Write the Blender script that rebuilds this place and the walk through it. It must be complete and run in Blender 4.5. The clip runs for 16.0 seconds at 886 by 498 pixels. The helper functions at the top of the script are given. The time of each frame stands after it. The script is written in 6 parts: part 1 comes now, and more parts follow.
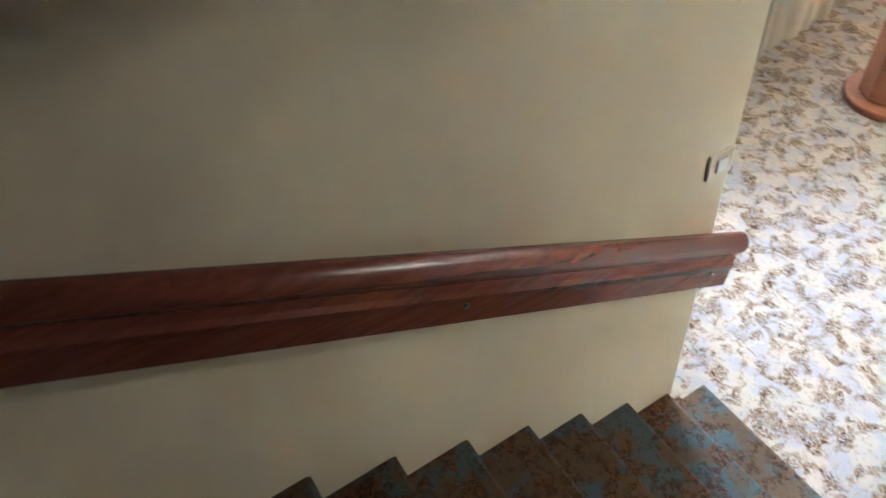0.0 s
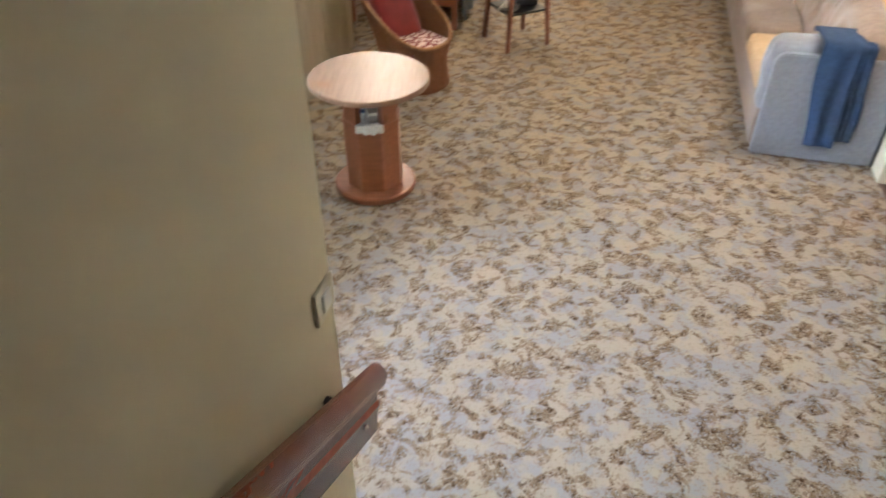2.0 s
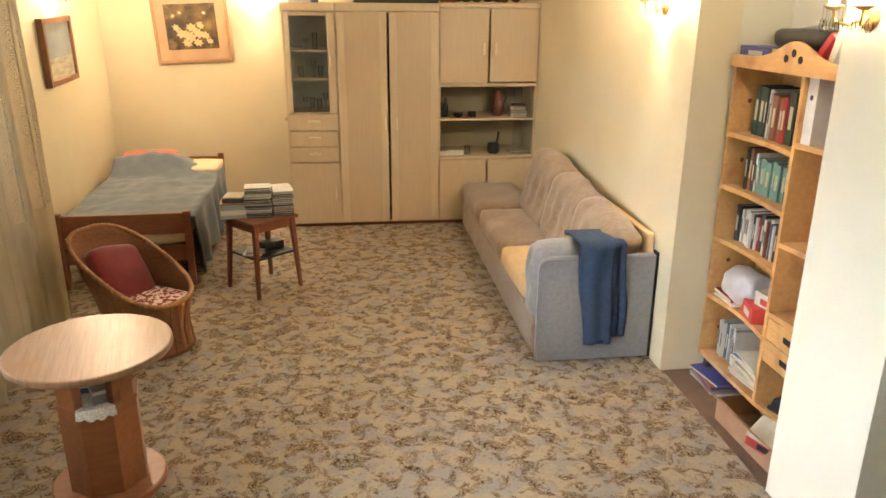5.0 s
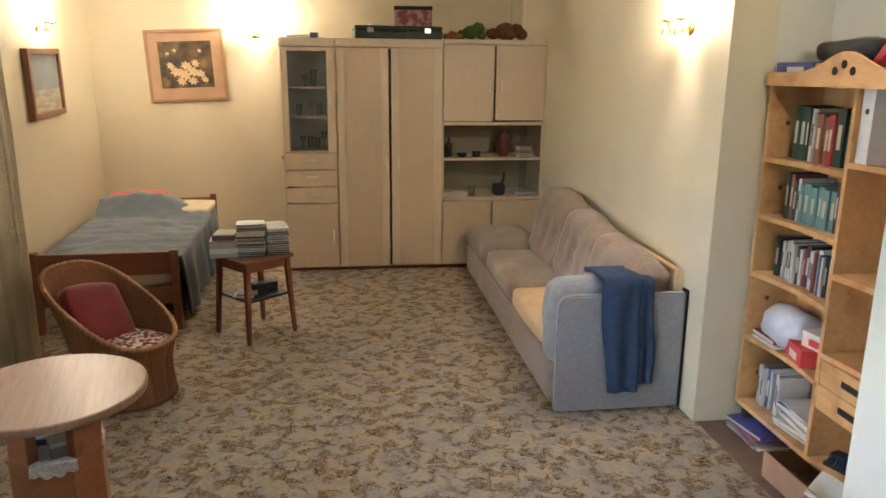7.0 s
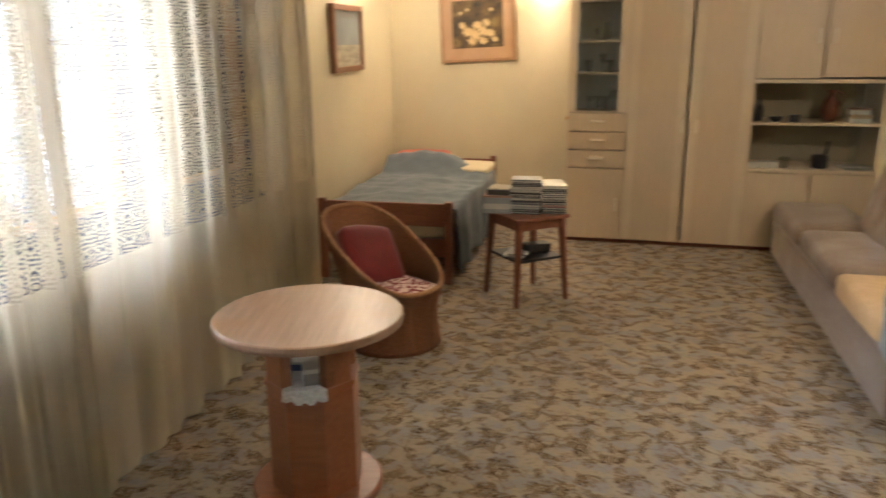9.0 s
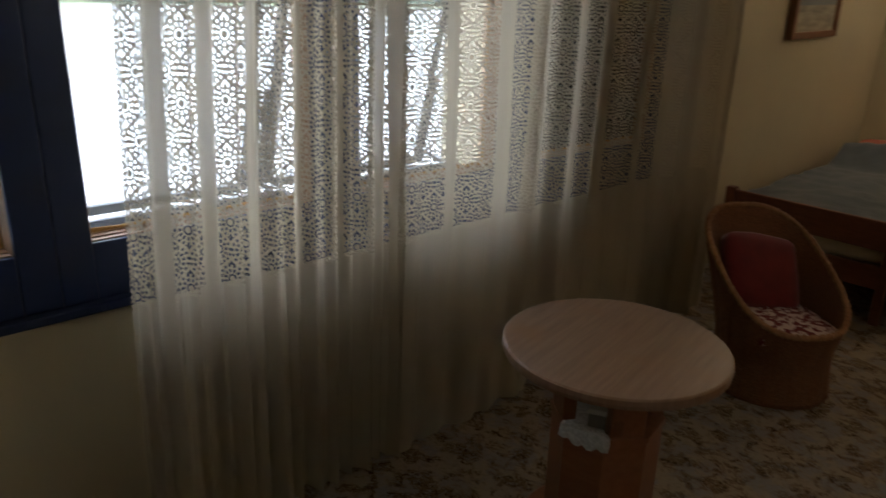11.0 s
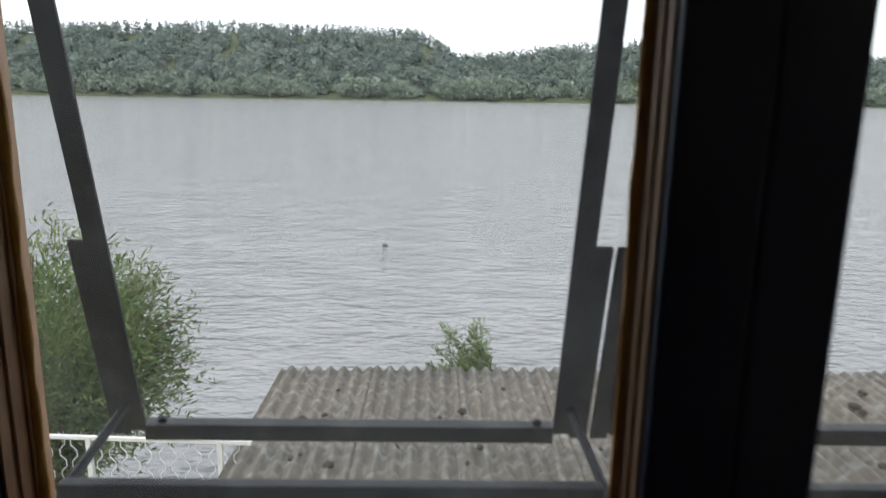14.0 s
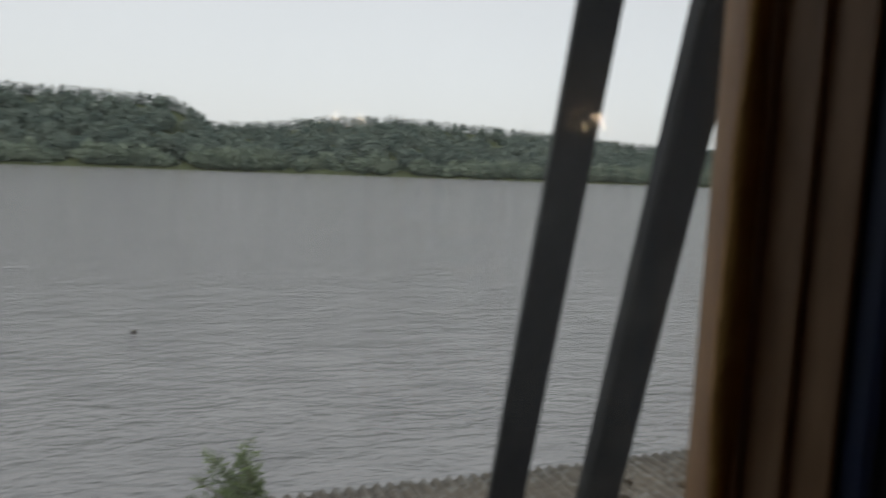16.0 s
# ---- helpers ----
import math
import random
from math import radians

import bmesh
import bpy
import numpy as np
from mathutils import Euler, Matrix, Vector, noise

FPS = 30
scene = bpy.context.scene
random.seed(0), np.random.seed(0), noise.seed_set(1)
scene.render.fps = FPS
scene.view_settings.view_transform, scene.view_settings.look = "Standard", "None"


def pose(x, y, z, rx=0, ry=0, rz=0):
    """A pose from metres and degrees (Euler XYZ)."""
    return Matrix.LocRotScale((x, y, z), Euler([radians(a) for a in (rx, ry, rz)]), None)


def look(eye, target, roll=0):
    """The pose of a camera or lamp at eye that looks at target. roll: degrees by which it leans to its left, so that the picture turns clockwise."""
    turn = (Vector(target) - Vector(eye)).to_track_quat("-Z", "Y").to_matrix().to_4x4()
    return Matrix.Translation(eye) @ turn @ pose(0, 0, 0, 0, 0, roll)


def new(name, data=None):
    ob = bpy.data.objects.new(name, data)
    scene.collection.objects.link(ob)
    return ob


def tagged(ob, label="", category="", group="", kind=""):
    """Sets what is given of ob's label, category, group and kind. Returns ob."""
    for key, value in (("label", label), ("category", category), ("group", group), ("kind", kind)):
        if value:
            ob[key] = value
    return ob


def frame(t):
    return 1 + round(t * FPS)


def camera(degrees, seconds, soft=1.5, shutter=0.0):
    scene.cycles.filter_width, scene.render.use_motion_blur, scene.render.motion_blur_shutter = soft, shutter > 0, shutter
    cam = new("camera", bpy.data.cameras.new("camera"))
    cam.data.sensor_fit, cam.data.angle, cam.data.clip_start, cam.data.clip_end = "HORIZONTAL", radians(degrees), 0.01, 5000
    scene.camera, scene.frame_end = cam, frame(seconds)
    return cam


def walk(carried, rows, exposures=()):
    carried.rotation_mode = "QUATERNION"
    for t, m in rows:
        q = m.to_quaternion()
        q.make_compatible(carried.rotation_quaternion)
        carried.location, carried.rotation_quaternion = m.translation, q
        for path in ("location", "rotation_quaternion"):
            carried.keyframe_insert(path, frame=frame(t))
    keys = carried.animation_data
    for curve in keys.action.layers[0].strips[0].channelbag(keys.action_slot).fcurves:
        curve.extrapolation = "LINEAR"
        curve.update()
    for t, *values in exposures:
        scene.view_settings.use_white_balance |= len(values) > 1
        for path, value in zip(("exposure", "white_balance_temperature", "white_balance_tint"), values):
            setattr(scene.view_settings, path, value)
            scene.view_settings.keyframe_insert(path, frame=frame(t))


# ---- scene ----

cam = camera(63.0, 16.0, soft=1.5, shutter=0.4)
PATH = [
    (0, (1.186, -7.837, 2.690), (-0.042, -7.245, 1.226), -8.0),
    (0.5, (1.083, -7.790, 2.697), (0.025, -7.038, 1.176), -8.6),
    (1, (0.948, -7.741, 2.581), (0.083, -6.717, 1.097), -6.7),
    (1.5, (0.854, -7.664, 2.492), (0.230, -6.395, 1.078), -3.7),
    (2, (0.789, -7.577, 2.376), (0.394, -6.043, 1.153), -0.0),
    (2.5, (0.745, -7.482, 2.283), (0.672, -5.855, 1.122), 0.0),
    (3, (0.701, -7.426, 2.245), (0.905, -5.664, 1.321), 1.0),
    (3.5, (0.711, -7.339, 2.221), (0.758, -5.477, 1.492), -2.3),
    (4, (0.657, -7.235, 2.183), (0.794, -5.366, 1.484), -1.3),
    (4.2, (0.645, -7.188, 2.163), (0.837, -5.321, 1.469), -0.9),
    (6.3, (0.585, -6.864, 1.937), (0.851, -4.947, 1.434), 1.0),
    (6.5, (0.580, -6.824, 1.918), (0.866, -4.907, 1.424), 1.0),
    (7, (0.578, -6.713, 1.854), (0.833, -4.788, 1.376), 0.5),
    (7.5, (0.594, -6.609, 1.767), (0.807, -4.678, 1.290), 0.3),
    (8, (0.600, -6.504, 1.676), (0.653, -4.563, 1.197), 0.4),
    (8.5, (0.563, -6.395, 1.610), (0.502, -4.457, 1.121), 1.1),
    (9, (0.545, -6.304, 1.578), (0.055, -4.434, 1.066), -0.4),
    (9.2, (0.549, -6.247, 1.580), (-0.099, -4.430, 1.050), -0.4),
    (11.3, (0.637, -5.695, 1.664), (-0.939, -4.641, 1.027), 1.8),
    (11.5, (0.606, -5.693, 1.603), (-1.058, -4.770, 0.988), 1.7),
    (12, (0.432, -5.555, 1.520), (-1.420, -5.093, 0.922), 1.1),
    (12.5, (0.124, -5.577, 1.537), (-1.768, -5.287, 0.957), 2.1),
    (13, (-0.183, -5.595, 1.538), (-2.108, -5.451, 1.014), 1.8),
    (13.5, (-0.471, -5.580, 1.554), (-2.411, -5.584, 1.066), 1.3),
    (14, (-0.767, -5.653, 1.565), (-2.717, -5.718, 1.126), 1.0),
    (14.5, (-0.990, -5.775, 1.727), (-2.950, -5.868, 1.339), 1.1),
    (15, (-1.172, -5.797, 1.691), (-3.142, -5.892, 1.360), 1.2),
    (15.5, (-1.229, -5.804, 1.768), (-3.205, -5.667, 1.492), 1.7),
    (16, (-1.312, -5.710, 1.870), (-3.215, -5.138, 1.638), 2.4),
]
EXPOSURES = [(t, stops, kelvin, 10) for t, stops, kelvin in (
    (0, 7.6, 4700), (0.5, 7.65, 4700), (1.0, 7.45, 4800), (1.5, 6.85, 5000), (2.0, 6.65, 5200), (2.5, 6.6, 5400), (3.0, 6.55, 6100), (3.5, 6.55, 6700), (4.2, 6.5, 6600),
    (6.5, 6.4, 5800), (7.0, 5.9, 5500), (8.0, 5.9, 5500), (8.5, 5.9, 5600), (9.2, 5.9, 5900), (11.3, 2.9, 6000), (12.0, 2.2, 6100), (12.5, 1.9, 6300),
    (13.0, 1.75, 6400), (13.6, 1.55, 6500), (14.2, 0.95, 6700), (15.0, 0.35, 6800), (16, 0.1, 6900))]
walk(cam, [(t, look(eye, target, roll)) for t, eye, target, roll in PATH], EXPOSURES)

# ---- light: overcast sky, the wall lamps come with their fittings ----
world = bpy.data.worlds.new("sky")
scene.world = world
world.use_nodes = True
wt = world.node_tree
sky = wt.nodes.new("ShaderNodeTexSky")
sky.sky_type = "NISHITA"
sky.sun_disc = False
sky.sun_elevation, sky.sun_rotation = radians(45), radians(115)
sky.dust_density, sky.air_density, sky.ozone_density = 2.0, 1.0, 1.0
grey = wt.nodes.new("ShaderNodeHueSaturation")
grey.inputs["Saturation"].default_value = 0.5
wt.links.new(sky.outputs[0], grey.inputs["Color"])
cloud_layer = wt.nodes.new("ShaderNodeMixRGB")
cloud_layer.inputs["Fac"].default_value = 0.75
cloud_layer.inputs["Color2"].default_value = (5.2, 5.6, 6.0, 1)
wt.links.new(grey.outputs[0], cloud_layer.inputs["Color1"])
wt.links.new(cloud_layer.outputs[0], wt.nodes["Background"].inputs[0])
wt.nodes["Background"].inputs[1].default_value = 0.14

sun = new("sun", bpy.data.lights.new("sun", "SUN"))
sun.data.energy, sun.data.angle, sun.data.color = 0.9, radians(25), (1.0, 0.97, 0.93)
sun.matrix_world = look((27, -13, 30), (0, 0, 0))

# ---- materials ----
def mat(name, col, col2=None, rough=0.6, metal=0.0, scale=8.0, detail=6.0, mix=0.5, bump=0.0, bump_scale=60.0,
        stretch=(1, 1, 1), spot=None, spot_scale=2.0, per_object=0.0, spec=0.5, sheen=0.0):
    """A surface of two close colours in grain and stains, with fine relief, in metres."""
    m = bpy.data.materials.new(name)
    m.use_nodes = True
    t = m.node_tree
    p = t.nodes["Principled BSDF"]
    tc = t.nodes.new("ShaderNodeTexCoord")
    mp = t.nodes.new("ShaderNodeMapping")
    mp.inputs["Scale"].default_value = stretch
    t.links.new(tc.outputs["Object"], mp.inputs["Vector"])
    nz = t.nodes.new("ShaderNodeTexNoise")
    nz.inputs["Scale"].default_value, nz.inputs["Detail"].default_value = scale, detail
    t.links.new(mp.outputs[0], nz.inputs["Vector"])
    ramp = t.nodes.new("ShaderNodeValToRGB")
    ramp.color_ramp.elements[0].position, ramp.color_ramp.elements[1].position = 0.5 - mix / 2, 0.5 + mix / 2
    col2 = col2 or [c * 0.85 for c in col]
    ramp.color_ramp.elements[0].color, ramp.color_ramp.elements[1].color = (*col2, 1), (*col, 1)
    t.links.new(nz.outputs["Fac"], ramp.inputs["Fac"])
    out = ramp.outputs["Color"]
    if spot:
        n2 = t.nodes.new("ShaderNodeTexNoise")
        n2.inputs["Scale"].default_value, n2.inputs["Detail"].default_value = spot_scale, 3.0
        t.links.new(tc.outputs["Object"], n2.inputs["Vector"])
        r2 = t.nodes.new("ShaderNodeValToRGB")
        r2.color_ramp.elements[0].position, r2.color_ramp.elements[1].position = 0.5, 0.72
        t.links.new(n2.outputs["Fac"], r2.inputs["Fac"])
        mx = t.nodes.new("ShaderNodeMixRGB")
        mx.inputs["Color2"].default_value = (*spot, 1)
        t.links.new(r2.outputs["Color"], mx.inputs["Fac"])
        t.links.new(out, mx.inputs["Color1"])
        out = mx.outputs["Color"]
    if per_object:
        oi = t.nodes.new("ShaderNodeObjectInfo")
        hs = t.nodes.new("ShaderNodeHueSaturation")
        mr = t.nodes.new("ShaderNodeMapRange")
        mr.inputs["To Min"].default_value, mr.inputs["To Max"].default_value = 1 - per_object, 1 + per_object
        t.links.new(oi.outputs["Random"], mr.inputs["Value"])
        t.links.new(mr.outputs[0], hs.inputs["Value"])
        t.links.new(out, hs.inputs["Color"])
        out = hs.outputs["Color"]
    t.links.new(out, p.inputs["Base Color"])
    p.inputs["Roughness"].default_value, p.inputs["Metallic"].default_value = rough, metal
    p.inputs["Specular IOR Level"].default_value = spec
    p.inputs["Sheen Weight"].default_value = sheen
    if bump:
        nb = t.nodes.new("ShaderNodeTexNoise")
        nb.inputs["Scale"].default_value, nb.inputs["Detail"].default_value = bump_scale, 4.0
        t.links.new(mp.outputs[0], nb.inputs["Vector"])
        b = t.nodes.new("ShaderNodeBump")
        b.inputs["Strength"].default_value, b.inputs["Distance"].default_value = min(1.0, bump * 50), 0.02 * bump * 10
        t.links.new(nb.outputs["Fac"], b.inputs["Height"])
        t.links.new(b.outputs[0], p.inputs["Normal"])
    return m


def emission(name, col, strength):
    m = bpy.data.materials.new(name)
    m.use_nodes = True
    t = m.node_tree
    p = t.nodes["Principled BSDF"]
    p.inputs["Base Color"].default_value = (*col, 1)
    p.inputs["Emission Color"].default_value = (*col, 1)
    p.inputs["Emission Strength"].default_value = strength
    return m


def glass(name, tint=(1, 1, 1), haze=0.0, gloss=0.08):
    """Thin pane: clear, with a weak mirror, and in haze a film for dirt and for veiling light."""
    m = bpy.data.materials.new(name)
    m.use_nodes = True
    t = m.node_tree
    t.nodes.remove(t.nodes["Principled BSDF"])
    clear = t.nodes.new("ShaderNodeBsdfTransparent")
    clear.inputs["Color"].default_value = (*tint, 1)
    shine = t.nodes.new("ShaderNodeBsdfGlossy")
    shine.inputs["Roughness"].default_value = 0.03
    fr = t.nodes.new("ShaderNodeFresnel")
    fr.inputs["IOR"].default_value = 1.35
    mx = t.nodes.new("ShaderNodeMixShader")
    t.links.new(fr.outputs[0], mx.inputs[0])
    t.links.new(clear.outputs[0], mx.inputs[1])
    t.links.new(shine.outputs[0], mx.inputs[2])
    out = mx.outputs[0]
    if haze:
        film = t.nodes.new("ShaderNodeBsdfTranslucent")
        film.inputs["Color"].default_value = (0.75, 0.77, 0.78, 1)
        tc = t.nodes.new("ShaderNodeTexCoord")
        nz = t.nodes.new("ShaderNodeTexNoise")
        nz.inputs["Scale"].default_value, nz.inputs["Detail"].default_value = 5.0, 8.0
        t.links.new(tc.outputs["Object"], nz.inputs["Vector"])
        mr = t.nodes.new("ShaderNodeMapRange")
        mr.inputs["From Min"].default_value, mr.inputs["From Max"].default_value = 0.3, 0.8
        mr.inputs["To Min"].default_value, mr.inputs["To Max"].default_value = haze * 0.3, haze * 1.8
        t.links.new(nz.outputs["Fac"], mr.inputs["Value"])
        m2 = t.nodes.new("ShaderNodeMixShader")
        t.links.new(mr.outputs[0], m2.inputs[0])
        t.links.new(out, m2.inputs[1])
        t.links.new(film.outputs[0], m2.inputs[2])
        out = m2.outputs[0]
    t.links.new(out, t.nodes["Material Output"].inputs["Surface"])
    return m


def carpet_material(name, ground, patch, dark, curl, k=1.0):
    """Loop-pile carpet with cloudy patches and curled leaf sprigs, about 15 cm apart; k: coarser below 1."""
    m = bpy.data.materials.new(name)
    m.use_nodes = True
    t = m.node_tree
    L = t.links.new
    p = t.nodes["Principled BSDF"]
    tc = t.nodes.new("ShaderNodeTexCoord")

    def noise_node(scale, detail=3.0, distort=0.0, vec=None):
        nd = t.nodes.new("ShaderNodeTexNoise")
        nd.inputs["Scale"].default_value, nd.inputs["Detail"].default_value = scale * k, detail
        nd.inputs["Distortion"].default_value = distort
        L(vec or tc.outputs["Object"], nd.inputs["Vector"])
        return nd

    def step(sock, lo, hi):
        mr = t.nodes.new("ShaderNodeMapRange")
        mr.interpolation_type = "SMOOTHSTEP"
        mr.inputs["From Min"].default_value, mr.inputs["From Max"].default_value = lo, hi
        L(sock, mr.inputs["Value"])
        return mr.outputs[0]

    def mixed(fac, a, b):
        mx = t.nodes.new("ShaderNodeMixRGB")
        L(fac, mx.inputs["Fac"])
        for sock, v in ((mx.inputs["Color1"], a), (mx.inputs["Color2"], b)):
            if isinstance(v, tuple):
                sock.default_value = (*v, 1)
            else:
                L(v, sock)
        return mx.outputs["Color"]

    def times(a, b):
        mu = t.nodes.new("ShaderNodeMath")
        mu.operation = "MULTIPLY"
        L(a, mu.inputs[0])
        L(b, mu.inputs[1])
        return mu.outputs[0]

    cloud = noise_node(8.5, 3.0)
    base = mixed(step(cloud.outputs["Fac"], 0.44, 0.58), ground, patch)
    # clusters of brown foliage between pale clouds, about a hand wide
    leafy = noise_node(12.0, 4.0, 0.8)
    cluster = step(leafy.outputs["Fac"], 0.44, 0.60)
    fine = noise_node(58.0, 3.0, 1.0)
    flecks = step(fine.outputs["Fac"], 0.38, 0.58)
    base = mixed(times(cluster, flecks), base, dark)
    faint = step(fine.outputs["Fac"], 0.52, 0.70)
    half_dark = tuple((a + c) / 2 for a, c in zip(ground, dark))
    base = mixed(faint, base, half_dark)
    # curled sprigs: thin contour lines of a swirled noise, only inside the clusters
    swirl = noise_node(19.0, 2.0, 2.4)
    line = t.nodes.new("ShaderNodeMath")
    line.operation = "PINGPONG"
    line.inputs[1].default_value = 0.06
    L(swirl.outputs["Fac"], line.inputs[0])
    thin = step(line.outputs[0], 0.040, 0.054)
    base = mixed(times(thin, step(leafy.outputs["Fac"], 0.48, 0.60)), base, curl)
    spray = noise_node(34.0, 3.0, 1.8)
    blot = step(spray.outputs["Fac"], 0.56, 0.63)
    base = mixed(times(blot, cluster), base, curl)
    L(base, p.inputs["Base Color"])
    p.inputs["Roughness"].default_value = 0.95
    p.inputs["Specular IOR Level"].default_value = 0.12
    pile = noise_node(420.0, 2.0)
    b = t.nodes.new("ShaderNodeBump")
    b.inputs["Strength"].default_value, b.inputs["Distance"].default_value = 0.5, 0.006
    L(pile.outputs["Fac"], b.inputs["Height"])
    L(b.outputs[0], p.inputs["Normal"])
    return m


def lace_material(name, thread, lace_from):
    """Sheer curtain: plain net below, and above the height lace_from bands of round lace rosettes. UV in metres."""
    m = bpy.data.materials.new(name)
    m.use_nodes = True
    t = m.node_tree
    L = t.links.new
    t.nodes.remove(t.nodes["Principled BSDF"])
    uv = t.nodes.new("ShaderNodeUVMap")
    sep = t.nodes.new("ShaderNodeSeparateXYZ")
    L(uv.outputs[0], sep.inputs[0])

    def math_node(op, a, b=None):
        nd = t.nodes.new("ShaderNodeMath")
        nd.operation = op
        for k, v in enumerate((a, b)):
            if v is None:
                continue
            if isinstance(v, (int, float)):
                nd.inputs[k].default_value = v
            else:
                L(v, nd.inputs[k])
        return nd.outputs[0]

    def cell(sock, size, shift=0.0):
        s = math_node("ADD", math_node("DIVIDE", sock, size), shift)
        return math_node("SUBTRACT", math_node("FRACT", s), 0.5)

    size = 0.084
    x, y = sep.outputs[0], sep.outputs[1]
    row = math_node("FLOOR", math_node("DIVIDE", y, size))
    half = math_node("MULTIPLY", math_node("MODULO", row, 2.0), 0.5)
    cx = math_node("SUBTRACT", math_node("FRACT", math_node("ADD", math_node("DIVIDE", x, size), half)), 0.5)
    cy = cell(y, size)
    r = math_node("SQRT", math_node("ADD", math_node("MULTIPLY", cx, cx), math_node("MULTIPLY", cy, cy)))
    ang = math_node("ARCTAN2", cy, cx)
    petals = math_node("SINE", math_node("MULTIPLY", ang, 11.0))
    ring = math_node("LESS_THAN", math_node("ABSOLUTE", math_node("SUBTRACT", r, 0.29)), 0.065)
    hole_ring = math_node("MULTIPLY", ring, math_node("GREATER_THAN", petals, -0.25))
    inner = math_node("LESS_THAN", math_node("ABSOLUTE", math_node("SUBTRACT", r, 0.14)), 0.032)
    outer = math_node("MULTIPLY", math_node("LESS_THAN", math_node("ABSOLUTE", math_node("SUBTRACT", r, 0.455)), 0.05),
                      math_node("GREATER_THAN", math_node("SINE", math_node("MULTIPLY", ang, 15.0)), -0.1))
    corner = math_node("GREATER_THAN", r, 0.60)
    holes = math_node("MAXIMUM", math_node("MAXIMUM", hole_ring, inner), math_node("MAXIMUM", corner, outer))
    upper = math_node("GREATER_THAN", y, lace_from)
    band = math_node("LESS_THAN", math_node("FRACT", math_node("DIVIDE", x, 0.27)), 0.72)
    holes = math_node("MULTIPLY", math_node("MULTIPLY", holes, upper), band)
    open_part = math_node("ADD", 0.045, math_node("MULTIPLY", holes, 0.80))
    open_part = math_node("SUBTRACT", open_part, math_node("MULTIPLY", math_node("MULTIPLY", upper, band), 0.04))
    clear = t.nodes.new("ShaderNodeBsdfTransparent")
    cloth = t.nodes.new("ShaderNodeBsdfDiffuse")
    cloth.inputs["Color"].default_value = (*thread, 1)
    glow = t.nodes.new("ShaderNodeBsdfTranslucent")
    glow.inputs["Color"].default_value = (*thread, 1)
    body = t.nodes.new("ShaderNodeMixShader")
    body.inputs[0].default_value = 0.42
    L(cloth.outputs[0], body.inputs[1])
    L(glow.outputs[0], body.inputs[2])
    mx = t.nodes.new("ShaderNodeMixShader")
    L(open_part, mx.inputs[0])
    L(body.outputs[0], mx.inputs[1])
    L(clear.outputs[0], mx.inputs[2])
    L(mx.outputs[0], t.nodes["Material Output"].inputs["Surface"])
    return m


M_WALL = mat("cream_wall_paint", (0.68, 0.60, 0.42), (0.62, 0.54, 0.37), 0.85, scale=1.6, mix=0.6, bump=0.006, bump_scale=35, spot=(0.60, 0.52, 0.36), spot_scale=0.9)
M_WALL_PALE = mat("pale_wall_paint", (0.70, 0.68, 0.58), (0.63, 0.61, 0.51), 0.85, scale=1.4, mix=0.6, bump=0.006, bump_scale=35)
M_CEIL = mat("ceiling_paint", (0.75, 0.73, 0.66), None, 0.9, scale=2.0, bump=0.004)
M_CARPET = carpet_material("patterned_carpet", (0.39, 0.315, 0.225), (0.31, 0.28, 0.25), (0.185, 0.11, 0.048), (0.07, 0.036, 0.014))
M_STAIR = carpet_material("stair_carpet", (0.105, 0.066, 0.034), (0.075, 0.095, 0.09), (0.022, 0.014, 0.009), (0.14, 0.055, 0.02), 0.95)
# stairwell gloom put into colour: dark brown on unseen surfaces, so little light bounces
M_STAIRWELL_DARK = mat("stairwell_shade_brown", (0.075, 0.052, 0.034), (0.06, 0.042, 0.028), 0.9, scale=2.0, bump=0.004)
M_RAIL = mat("varnished_red_wood", (0.17, 0.05, 0.028), (0.10, 0.028, 0.016), 0.25, scale=14, stretch=(6, 0.6, 6), bump=0.002, bump_scale=60)
M_DARKWOOD = mat("stained_wood", (0.24, 0.085, 0.04), (0.16, 0.05, 0.025), 0.38, scale=12, stretch=(1, 1, 6), bump=0.002)
M_ORANGEWOOD = mat("orange_stained_wood", (0.31, 0.115, 0.05), (0.23, 0.08, 0.032), 0.35, scale=10, stretch=(1, 5, 5), bump=0.002)
M_PINE = mat("pine_board", (0.62, 0.36, 0.14), (0.52, 0.28, 0.10), 0.42, scale=9, stretch=(5, 1, 5), spot=(0.40, 0.19, 0.07), spot_scale=7.0, bump=0.002)
M_UNIT = mat("pale_veneer", (0.60, 0.48, 0.33), (0.55, 0.43, 0.29), 0.45, scale=6, stretch=(8, 8, 0.7), bump=0.001)
M_UNIT_FRAME = mat("pale_veneer_frame", (0.66, 0.55, 0.40), (0.60, 0.49, 0.34), 0.45, scale=6, stretch=(8, 8, 0.7), bump=0.001)
M_HANDLE = mat("pale_wood_handle", (0.80, 0.72, 0.58), None, 0.4, scale=9)
M_HOLE_SHADE_AND_LID = mat("hole_shade_and_dark_lid", (0.03, 0.025, 0.02), None, 0.9)
M_SOFA = mat("taupe_upholstery", (0.29, 0.21, 0.15), (0.21, 0.15, 0.105), 0.95, scale=30, bump=0.01, bump_scale=220, spot=(0.33, 0.26, 0.20), spot_scale=3.0, sheen=0.3, spec=0.2)
M_SOFA_GREY = mat("grey_upholstery", (0.27, 0.265, 0.275), (0.22, 0.215, 0.22), 0.95, scale=40, bump=0.01, bump_scale=260, sheen=0.3, spec=0.2)
